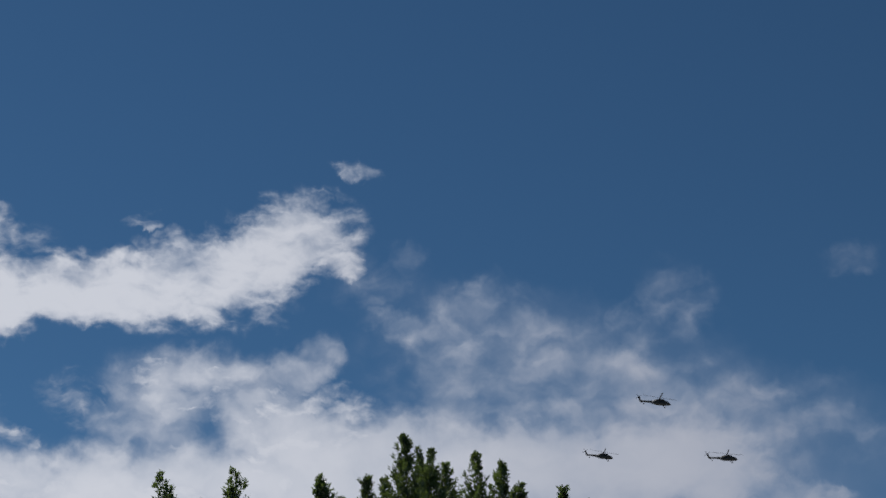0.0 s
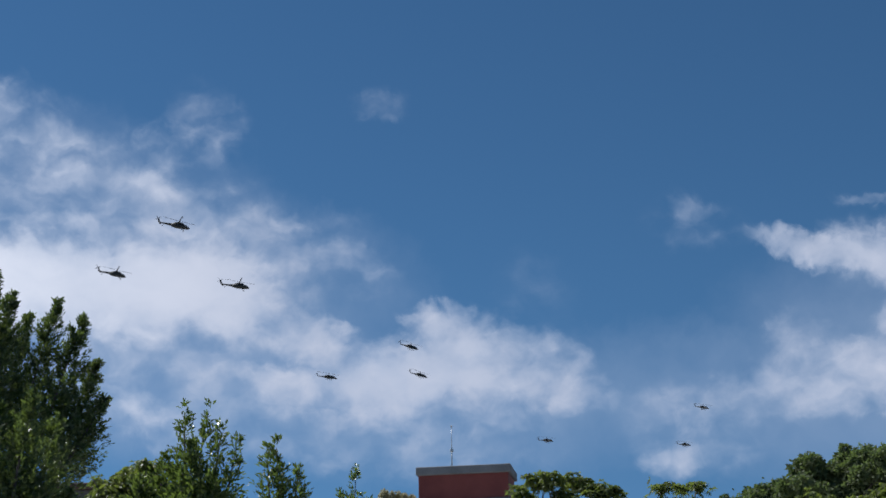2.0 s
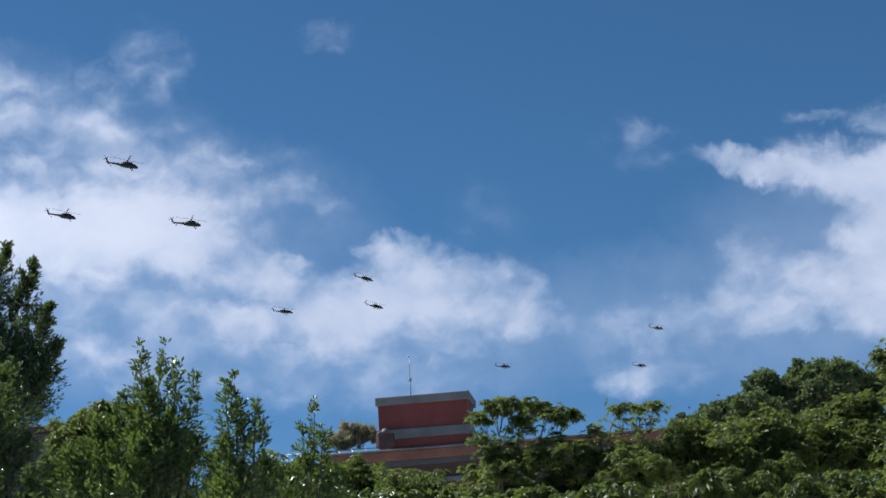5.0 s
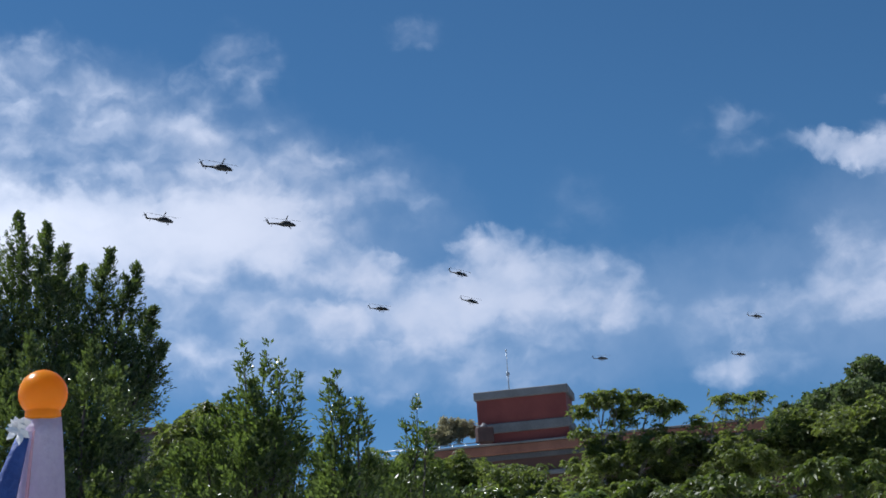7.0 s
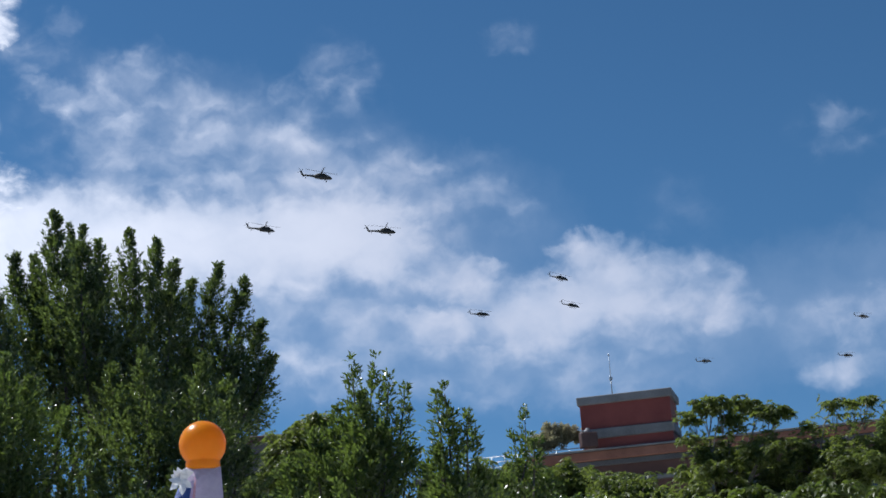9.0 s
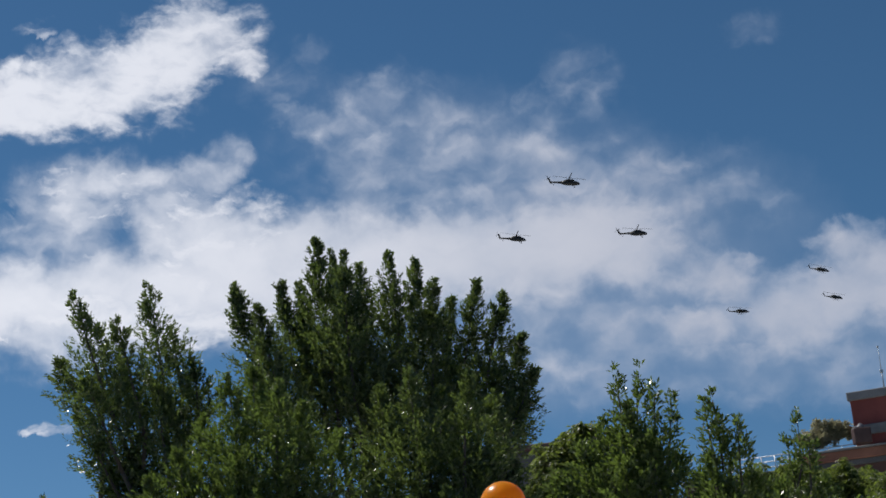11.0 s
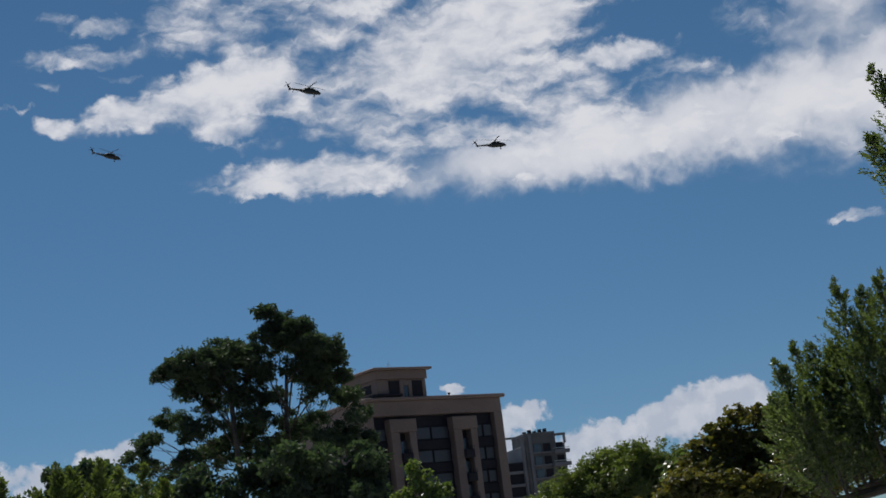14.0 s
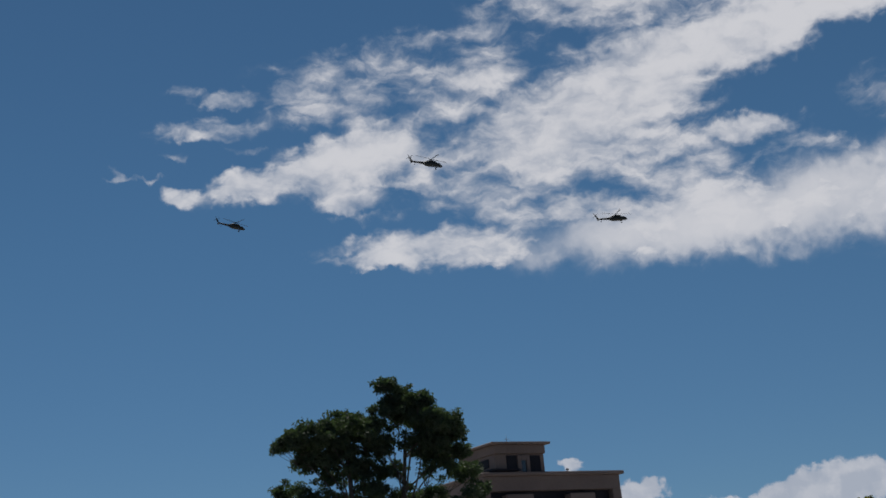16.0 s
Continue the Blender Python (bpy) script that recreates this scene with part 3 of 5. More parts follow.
            pts = np.repeat(pts, whorl, 0)
        else:
            w = v * 0.7 + rng.normal(size=(m, 3)) * 0.7
        bases.append(pts)
        ways.append(w)
    tagged(part("twig", tubes_mesh("twig", twigs, bark, 5), tree), kind="stuff")
    b, w = np.concatenate(bases), np.concatenate(ways)
    n = len(b)
    ln = size * (0.65 + 0.7 * rng.random(n))
    part("crown", leaves_mesh("crown", b, w, ln, ln * ((0.27 if long else 0.5) + 0.12 * rng.random(n)), rng, mat, (0.38 if long else 0.3) if whorl else 0.15, long), tree)
    return tree


# ---------------------------------------------------------------- ground
def build_ground():
    verts, faces = [(0, 0, 0)], []
    rings, sides = (4, 12, 30, 80, 200, 600, 1800, 4500), 48
    for r in rings:
        for k in range(sides):
            t = 2 * math.pi * k / sides
            verts.append((r * math.cos(t), r * math.sin(t), 0))
    for k in range(sides):
        faces.append((0, 1 + k, 1 + (k + 1) % sides))
    for i in range(len(rings) - 1):
        for k in range(sides):
            a, b = 1 + i * sides + k, 1 + i * sides + (k + 1) % sides
            faces.append((a, a + sides, b + sides, b))
    tagged(new("ground", mesh_of("ground", verts, faces, BOUNCE_GROUND)), "unseen ground, pale to bounce light upwards, reaching the horizon", "ground", kind="structure")


build_ground()


# ---------------------------------------------------------------- brick school building with a rooftop house
def turned(az, depth_turn):
    """The turn about z that lays local x across the view at this azimuth, swung away at its right end by depth_turn."""
    return -az + depth_turn


def windows_row(parent, xs, y, z0, z1, width, mat_frame, glass=True):
    for x in xs:
        w = part("window", box_mesh("window", x, x + width, y - 0.10, y + 0.05, z0, z1, mat_frame, 0.02), parent)
        if glass:
            g = box_mesh("pane", x + 0.12, x + width - 0.12, y - 0.125, y - 0.095, z0 + 0.12, z1 - 0.12, GLASS, 0.0)
            part("pane", g, w)


def build_school():
    at = P(18.20, 0, 111)
    at.z = 0
    hall = thing("school_building", at, "red brick building with concrete bands and terracotta parapet behind trees", "building", turn=turned(20, -8))
    roof = 17.9
    part("wall", box_mesh("wall", -13, 34, 0.7, 18, 0, roof - 0.9, SHADED_BRICK, 0.02), hall)
    part("parapet", box_mesh("parapet", -4.2, 34.4, 0.2, 18.4, roof - 0.55, roof + 0.15, TERRACOTTA, 0.06), hall, "weathered terracotta parapet band")
    part("coping", box_mesh("coping", -4.4, 34.6, 0.05, 18.6, roof + 0.15, roof + 0.3, CONCRETE, 0.04), hall, "stained concrete coping")
    part("cornice", box_mesh("cornice", -13.2, 34.4, 0.45, 18.4, roof - 0.95, roof - 0.55, DARK_WALL, 0.04), hall)
    # lower ledges of brick and concrete
    for k in range(4):
        z = roof - 2.3 - 3.4 * k
        part("ledge", box_mesh("ledge", -13.1, 34.2, 0.35, 0.75, z, z + 0.32, CONCRETE, 0.04), hall)
        windows_row(hall, [-11 + 3.7 * i for i in range(12)], 0.62, z - 2.5, z - 0.7, 2.3, TOWER_DARK)
    # the rooftop house
    w, h0, h1 = 7.0, roof, 22.18
    house = part("rooftop_house", box_mesh("rooftop_house", 0.12, w - 0.12, 0.55, 4.6, h0 + 0.3, h1 - 0.1, BRICK, 0.02), hall, "red brick rooftop house with grey concrete bands")
    part("band", box_mesh("band", -0.05, w + 0.1, 0.32, 4.8, h1 - 0.62, h1, CONCRETE, 0.05), house, "grey concrete roof band")
    part("band", box_mesh("band", 0.0, w + 0.05, 0.36, 4.75, h1 - 3.2, h1 - 2.48, CONCRETE, 0.05), house, "grey concrete band")
    # whip mast
    mast = thing("antenna_mast", hall.matrix_world @ Vector((2.55, 1.4, h1)), "thin steel antenna mast with a clamp on a roof", "antenna")
    part("pole", tubes_mesh("pole", [([(0, 0, 0), (0, 0, 1.4)], [0.05, 0.045]), ([(0, 0, 1.4), (0.02, 0, 3.15)], [0.03, 0.02])], STEEL, 8), mast)
    part("clamp", box_mesh("clamp", -0.12, 0.12, -0.09, 0.09, 1.25, 1.5, STEEL, 0.03), mast)
    part("tip", lathe_mesh("tip", [(0.0, 3.1), (0.07, 3.15), (0.07, 3.25), (0.0, 3.3)], STEEL, 10), mast)
    # tank beside the rooftop house
    tank = thing("water_tank", hall.matrix_world @ Vector((0.75, -0.55, roof + 0.3)), "dark brown roof tank with a pale cone lid", "tank")
    part("body", box_mesh("body", -0.62, 0.62, -0.4, 0.4, 0, 1.15, DARK_BROWN, 0.08), tank)
    part("lid", lathe_mesh("lid", [(0.34, 1.14), (0.3, 1.24), (0.12, 1.46), (0.03, 1.5)], PALE_TILE, 14), tank, "pale cone lid")
    # roof railing
    rail = thing("roof_railing", hall.matrix_world @ Vector((-9.0, 0.9, roof - 0.9)), "pale blue-grey steel railing along a roof edge", "railing", turn=turned(20, -8))
    for k in range(10):
        part("post", tubes_mesh("post", [([(k, 0, 0), (k, 0, 1.5)], [0.035, 0.035])], STEEL, 6), rail)
    for z in (0.7, 1.1, 1.5):
        part("rail", tubes_mesh("rail", [([(-1, 0, z), (9.6, 0, z)], [0.035, 0.035])], STEEL, 6), rail)


DARK_BROWN = material("dark_brown_metal", (0.045, 0.022, 0.020), (0.085, 0.045, 0.038), 2, 0.6, 0, 0.1, 20)
build_school()


def build_grey_hall():
    at = P(3.0, 0, 62)
    at.z = 0
    hall = thing("grey_hall", at, "dark grey hall with a thin roof edge behind trees", "building", turn=turned(6, -9))
    part("wall", box_mesh("wall", 0, 8.0, 0.3, 12, 0, 12.0, DARK_WALL, 0.03), hall)
    part("roof", box_mesh("roof", -0.3, 8.3, 0, 12.3, 12.0, 12.25, DARK_BROWN, 0.04), hall)
    for k in range(3):
        part("pilaster", box_mesh("pilaster", 1.0 + 2.5 * k, 1.3 + 2.5 * k, 0.12, 0.3, 0, 11.6, CONCRETE, 0.02), hall)


build_grey_hall()


# ---------------------------------------------------------------- apartment towers
def build_tower():
    at = P(-26.45, 0, 195)
    at.z = 0
    tower = thing("apartment_tower", at, "brown stone apartment tower with dark glazed bays and flat cornices", "building", turn=turned(-29, 34))
    top = 24.2
    part("wall", box_mesh("wall", -20.4, -0.1, 0.9, 17, 0, top - 0.6, TOWER_DARK, 0.05), tower, "dark glazed wall")
    part("cornice", box_mesh("cornice", -20.8, 0.5, -0.5, 17.5, top - 0.45, top, TOWER_STONE, 0.1), tower)
    part("parapet", box_mesh("parapet", -20.5, 0.0, 0.0, 17, top - 2.3, top - 0.45, TOWER_STONE, 0.06), tower)
    part("corner_pier", box_mesh("corner_pier", -1.3, 0.05, 0.0, 17.05, 0, top - 2.3, TOWER_STONE, 0.06), tower)
    part("corner_pier", box_mesh("corner_pier", -20.6, -19.6, 0.0, 17.05, 0, top - 2.3, TOWER_STONE, 0.06), tower)
    floor_h = 2.95
    for x0, x1 in ((-17.5, -13.8), (-8.1, -4.5)):
        part("pillar", box_mesh("pillar", x0, x0 + 1.25, -0.35, 0.9, 0, top - 4.4, TOWER_STONE, 0.06), tower)
        part("pillar", box_mesh("pillar", x1 - 1.0, x1, -0.35, 0.9, 0, top - 4.4, TOWER_STONE, 0.06), tower)
        part("pillar_head", box_mesh("pillar_head", x0 - 0.1, x1 + 0.1, -0.45, 0.9, top - 4.4, top - 2.75, TOWER_STONE, 0.06), tower)
        for k in range(6):
            z = top - 5.0 - floor_h * (k + 1) + 0.4
            rail = part("balcony", box_mesh("balcony", x0 + 1.2, x1 - 0.95, -0.75, 0.6, z - 0.55, z + 0.55, TOWER_DARK, 0.12), tower, "small dark balcony")
            for q in range(5):
                part("baluster", box_mesh("baluster", x0 + 1.3 + 0.3 * q, x0 + 1.36 + 0.3 * q, -0.78, -0.72, z + 0.55, z + 1.0, TOWER_DARK, 0.0), rail)
            part("window", box_mesh("window", x0 + 1.3, x1 - 1.05, 0.5, 0.8, z + 0.6, z + 2.1, GLASS, 0.02), tower)
    # glazed bays between the pillars
    for x0, x1, n in ((-19.5, -17.6, 1), (-13.7, -8.2, 2), (-4.4, -1.4, 2)):
        for k in range(7):
            z = top - 3.4 - floor_h * (k + 1) + 0.9
            part("spandrel", box_mesh("spandrel", x0, x1, 0.55, 0.95, z - 1.15, z, TOWER_DARK, 0.03), tower, "dark spandrel panel")
            step = (x1 - x0) / n
            for i in range(n):
                w = part("window", box_mesh("window", x0 + i * step + 0.06, x0 + (i + 1) * step - 0.06, 0.72, 0.93, z + 0.06, z + floor_h - 1.25, TOWER_DARK, 0.03), tower)
                part("pane", box_mesh("pane", x0 + i * step + 0.18, x0 + (i + 1) * step - 0.18, 0.69, 0.715, z + 0.18, z + floor_h - 1.37, PANE_LIGHT, 0.0), w)
    # penthouse
    px0, px1, ph = -18.1, -10.8, 28.0
    pent = part("penthouse", box_mesh("penthouse", px0, px1, 0.8, 9.0, top, ph - 1.4, TOWER_STONE, 0.05), tower)
    part("cornice", box_mesh("cornice", px0 - 0.9, px1 + 0.5, -0.3, 10.0, ph - 0.3, ph, TOWER_STONE, 0.08), pent)
    part("fascia", box_mesh("fascia", px0 - 0.2, px1 + 0.05, 0.4, 9.3, ph - 1.4, ph - 0.3, TOWER_STONE, 0.06), pent)
    for x0, x1 in ((px0 + 1.7, px0 + 3.2), (px0 + 5.0, px0 + 6.7)):
        part("window", box_mesh("window", x0, x1, 0.7, 0.82, top + 0.1, ph - 1.6, TOWER_DARK, 0.02), pent)
    frame_bm = bmesh.new()
    box_bm(frame_bm, px0 + 3.2, px0 + 3.75, 0.55, 0.9, top + 0.1, ph - 1.6, 0.02)
    box_bm(frame_bm, px0 + 4.5, px0 + 5.0, 0.55, 0.9, top + 0.1, ph - 1.6, 0.02)
    box_bm(frame_bm, px0 + 3.76, px0 + 4.49, 0.55, 0.9, ph - 2.2, ph - 1.6, 0.02)
    part("door_frame", bm_mesh("door_frame", frame_bm, TOWER_STONE), pent)
    part("window", box_mesh("window", px0 + 3.76, px0 + 4.49, 0.7, 0.82, top + 0.1, ph - 2.22, GLASS, 0.01), pent)
    part("window", box_mesh("window", px0 - 0.1, px0 + 0.02, 2.2, 6.5, top + 0.9, ph - 1.8, TOWER_DARK, 0.02), pent)
    part("balcony", box_mesh("balcony", px0 - 1.2, px0 + 3.0, -0.3, 5.5, top + 0.2, top + 0.45, TOWER_DARK, 0.05), pent)
    part("aerial", tubes_mesh("aerial", [([(px0 + 3.4, 3, ph), (px0 + 3.4, 3, ph + 1.3)], [0.04, 0.02]), ([(px0 + 3.0, 3, ph + 0.8), (px0 + 3.8, 3, ph + 0.8)], [0.02, 0.02])], STEEL, 6), pent)
    part("vent_pipe", tubes_mesh("vent_pipe", [([(-5.2, 4, top), (-5.2, 4, top + 0.8)], [0.08, 0.08]), ([(-5.35, 4, top + 0.85), (-5.05, 4, top + 0.85)], [0.12, 0.12])], TOWER_DARK, 6), tower)
    dish = part("dish", lathe_mesh("dish", [(0.9, 0.0), (0.85, 0.25), (0.6, 0.5), (0.25, 0.62), (0.02, 0.66)], TOWER_STONE, 16), tower, at=pose(-3.4, 4, top, 0, 0, 0))
    return tower


PANE_LIGHT = material("curtained_pane", (0.014, 0.016, 0.024), (0.044, 0.048, 0.064), 0.3, 0.35, 0, 0, 3, piece=0.4)
build_tower()


def build_second_tower():
    at = P(-24.5, 0, 262)
    at.z = 0
    tower = thing("apartment_tower", at, "pale grey apartment block with a roof pergola and balconies", "building", turn=turned(-25, 20))
    top = EYE + 262 * math.tan(radians(4.83))
    part("wall", box_mesh("wall", -6.6, 1.5, 0.4, 9, 0, top - 1.6, PALE_TILE, 0.05), tower)
    part("core", box_mesh("core", -5.9, -0.2, 0.2, 7, 0, top + 0.6, DARK_WALL, 0.05), tower, "dark stair core")
    for k in range(5):
        part("roof_unit", box_mesh("roof_unit", -5.6 + 0.95 * k, -5.1 + 0.95 * k, 1, 1.8, top + 0.6, top + 0.95 + 0.25 * (k % 2) + 0.3 * (k == 4), TOWER_DARK, 0.04), tower)
    part("pergola_beam", box_mesh("pergola_beam", -10.3, -5.9, 0.1, 0.5, top - 0.2, top + 0.15, PALE_TILE, 0.04), tower)
    for x in (-10.3, -6.5):
        part("pergola_post", box_mesh("pergola_post", x, x + 0.45, 0.1, 0.5, 0, top - 0.2, PALE_TILE, 0.04), tower)
    part("roof_arch", box_mesh("roof_arch", -0.2, 1.7, 0.1, 0.5, top - 0.25, top + 0.2, PALE_TILE, 0.06), tower)
    part("roof_arch", box_mesh("roof_arch", 1.3, 1.7, 0.1, 0.5, top - 1.6, top - 0.25, PALE_TILE, 0.04), tower)
    part("wing", box_mesh("wing", -10.2, -6.5, 0.6, 8, 0, top - 4.2, TOWER_DARK, 0.05), tower, "low dark wing")
    part("pier", box_mesh("pier", -5.3, -4.7, -0.2, 0.4, 0, top + 0.2, PALE_TILE, 0.04), tower)
    for k in range(8):
        z = top - 2.6 - 2.2 * k
        b = part("balcony", box_mesh("balcony", -0.9 - 0.4 * (k % 2), 1.9, -0.8, 0.4, z - 0.75, z - 0.1, PALE_TILE, 0.05), tower)
        part("railing", box_mesh("railing", -1.2, 1.85, -0.82, -0.74, z + 0.1, z + 0.2, STEEL, 0.0), b)
        part("slab", box_mesh("slab", -4.7, -0.9, -0.25, 0.25, z - 0.5, z - 0.2, PALE_TILE, 0.03), tower)
        part("window", box_mesh("window", -4.4, -3.0, 0.08, 0.28, z - 0.2, z + 1.2, GLASS, 0.03), tower)
        part("window", box_mesh("window", -2.6, -1.3, 0.08, 0.28, z - 0.2, z + 1.2, TOWER_DARK, 0.03), tower)
        part("window", box_mesh("window", -0.6, 1.1, 0.28, 0.48, z, z + 1.2, TOWER_DARK, 0.03), tower)
        part("spandrel", box_mesh("spandrel", -9.8, -6.5, 0.3, 0.65, z - 3.6, z - 3.1, PALE_TILE, 0.04), tower)
    return tower


build_second_tower()

# ---------------------------------------------------------------- trees in front
GLOSSY = "dense evergreen tree with pointed upright shoots and glossy dark leaves"
spire_tree(GLOSSY, [
    (-4.85, 16.36, 0.42, 10.5, 0.2), (-4.0, 15.5, 0.40, 9.5, -0.5), (-3.06, 16.45, 0.45, 9.5, 0.3), (-2.3, 16.3, 0.35, 11, 0.4),
    (-1.57, 17.94, 0.55, 10, 0.0), (-0.95, 17.45, 0.45, 10, 0.5), (-0.50, 17.35, 0.45, 11, -0.4), (0.15, 16.85, 0.50, 9, 0.3),
    (1.33, 17.28, 0.55, 9, -0.2), (2.38, 16.95, 0.50, 9, 0.4), (3.0, 16.2, 0.50, 9, -0.3), (3.7, 15.4, 0.45, 9, 0.5),
    (4.74, 15.95, 0.42, 9.5, 0.1), (5.87, 15.53, 0.34, 10.3, -0.1), (6.4, 14.0, 0.30, 10.2, 0.1), (6.8, 12.7, 0.30, 9.4, -0.2), (6.3, 11.6, 0.36, 8.6, 0.2)], 17.0, 0.6, LEAF_DARK, 0.060, 11, density=1.4)
spire_tree("dense evergreen tree, two pointed leaders, open lower limbs", [
    (-11.04, 16.22, 0.32, 12.0, 0.0), (-10.3, 15.0, 0.36, 11.5, 0.4), (-9.4, 15.2, 0.36, 11.2, -0.3), (-8.18, 16.46, 0.42, 11.0, 0.1),
    (-7.3, 14.9, 0.38, 10.4, 0.5), (-6.5, 13.6, 0.36, 9.8, -0.2), (-11.6, 13.6, 0.34, 11.2, 0.2), (-10.6, 13.0, 0.40, 10.0, -0.4),
    (-9.2, 13.2, 0.45, 8.8, 0.3), (-7.9, 13.0, 0.42, 8.5, -0.4), (-10.9, 12.2, 0.28, 9.6, .3), (-10.4, 11.0, 0.28, 8.6, -.2), (-9.9, 10.0, 0.3, 7.6, .1), (-9.3, 10.6, 0.30, 8.2, 0), (-8.4, 11.0, 0.36, 7.6, .2), (-7.2, 11.4, 0.42, 7.2, 0), (-8.4, 9.4, 0.38, 6.6, -.2)], 16.6, -6.0, LEAF_DARK, 0.060, 12, density=0.95)
spire_tree("younger evergreen tree with lighter green shoots", [
    (-5.2, 12.9, 0.42, 7.5, 0), (-4.2, 13.4, 0.45, 7.5, .3), (-3.2, 12.6, 0.45, 7, -.3), (-6.2, 11.4, 0.42, 6.5, .2), (-2.3, 11.8, 0.45, 6.5, -.2),
    (-7.2, 10.2, 0.42, 6, 0), (-1.0, 10.6, 0.45, 6, .2), (-5.0, 10.2, 0.5, 6, -.4), (-8.3, 9.3, 0.42, 5.5, .1), (-3.2, 9.6, 0.5, 5.5, -.3)], 14.8, -4.2, LEAF_FRESH, 0.058, 13, density=1.1)
spire_tree("evergreen tree, shaded side, behind a flag pole", [
    (0.6, 12.2, 0.5, 6.5, .2), (1.8, 12.8, 0.5, 6.5, -.2), (3.0, 12.0, 0.5, 6.5, .3), (4.2, 12.4, 0.45, 7, -.3), (5.1, 11.6, 0.42, 7, .2),
    (0.0, 9.8, 0.5, 5.8, -.2), (2.4, 9.6, 0.5, 5.8, .1), (4.3, 9.6, 0.48, 5.8, 0), (5.6, 8.9, 0.45, 5.8, .2)], 15.6, 2.4, LEAF_DARK, 0.058, 14, density=1.1)
spire_tree("low evergreen tree with pointed shoots", [
    (-13.8, 8.6, 0.34, 4.5, 0), (-12.9, 8.2, 0.36, 4.2, .3), (-12.2, 8.75, 0.34, 4.3, -.2), (-14.3, 6.5, 0.38, 3.2, .2), (-11.3, 7.9, 0.42, 4, .1),
    (-15.7, 6.6, 0.42, 1.5, .4), (-16.4, 6.0, 0.42, 1.2, 0), (-15.1, 6.5, 0.42, 1.5, .2), (-14.4, 6.2, 0.5, 1.5, .2), (-16.8, 4.8, 0.4, 1.0, .2), (-15.6, 4.4, 0.5, 0.6, -.2), (-13.2, 6.8, 0.42, 3, -.3), (-10.0, 8.0, 0.45, 4, .2), (-8.8, 8.8, 0.42, 4.5, -.1),
    (-11.8, 6.2, 0.45, 2.6, -.3), (-14.8, 5.0, 0.42, 1.6, 0), (-9.6, 6.6, 0.45, 3, .3), (-13.4, 4.6, 0.45, 1.2, -.3)], 16.2, -12.0, LEAF_DARK, 0.054, 15)
spire_tree("low bushy evergreen filling below taller trees", [
    (-8.6, 7.6, 0.5, 1.5, 0), (-7.4, 8.4, 0.5, 1.5, .3), (-6.2, 8.2, 0.5, 1.5, -.2), (-5.0, 8.6, 0.5, 1.5, .2), (-3.8, 8.0, 0.5, 1.5, -.3), (-2.6, 8.4, 0.5, 1.5, .2),
    (-8.0, 6.0, 0.55, 0.5, -.4), (-6.6, 6.2, 0.55, 0.5, -.5), (-5.2, 6.0, 0.55, 0.5, -.5), (-3.8, 6.2, 0.55, 0.5, -.5), (-2.4, 6.0, 0.55, 0.5, -.4), (-10.2, 6.0, 0.5, 0.5, 0)], 14.4, -5.4, LEAF_FRESH, 0.060, 19)
spire_tree("low bushy evergreen in shade", [
    (-1.2, 8.0, 0.5, 1.5, 0), (0.2, 8.4, 0.5, 1.5, .3), (1.6, 8.0, 0.5, 1.5, -.2), (3.0, 8.2, 0.5, 1.5, .2), (4.4, 7.8, 0.5, 1.5, -.2), (5.8, 7.6, 0.5, 1.5, 0), (6.8, 7.2, 0.5, 1.5, .2),
    (-0.6, 6.2, 0.55, 0.5, -.4), (1.4, 6.2, 0.55, 0.5, -.4), (3.4, 6.2, 0.55, 0.5, -.4), (5.4, 6.0, 0.55, 0.5, -.4)], 14.6, 2.6, LEAF_DARK, 0.060, 20)
spire_tree("young evergreen tree with airy pointed shoots", [
    (9.85, 12.5, 0.14, 9, 0), (10.76, 12.5, 0.16, 8.5, .2), (11.3, 11.75, 0.14, 8.5, -.2), (11.9, 11.3, 0.16, 7.5, .1), (10.2, 11.2, 0.24, 7, -.1),
    (9.2, 10.6, 0.29, 6.2, .2), (11.0, 10.0, 0.29, 6.2, -.2), (8.2, 9.4, 0.32, 5.6, 0), (11.9, 9.0, 0.29, 5.6, .2), (9.8, 8.6, 0.34, 5.2, -.3), (7.2, 8.4, 0.32, 5.2, .1)], 14.2, 10.0, LEAF_FRESH, 0.070, 16, stem=0.06, density=0.42)
spire_tree("slim young evergreen with light airy shoots", [
    (13.06, 10.95, 0.10, 8.6, 0), (13.4, 11.15, 0.11, 8.3, .1), (14.3, 10.2, 0.11, 7.8, -.1), (13.7, 9.6, 0.17, 6.6, .1), (13.0, 8.9, 0.23, 5.8, -.1),
    (14.5, 8.2, 0.26, 5.4, .2), (13.6, 7.6, 0.27, 5.2, -.2), (12.6, 8.2, 0.24, 5.4, .1)], 13.6, 13.6, LEAF_FRESH, 0.070, 17, stem=0.045, density=0.40)
spire_tree("small sapling with sparse upright leaves", [
    (16.43, 10.05, 0.07, 8.4, 0), (15.9, 9.3, 0.08, 7.8, .1), (16.75, 9.2, 0.08, 7.8, -.1), (16.2, 8.3, 0.17, 5.6, .1), (15.4, 7.6, 0.22, 5.2, -.1), (17.0, 7.6, 0.22, 5.2, .1)], 14.2, 16.2, LEAF_FRESH, 0.068, 18, stem=0.03, density=0.34)

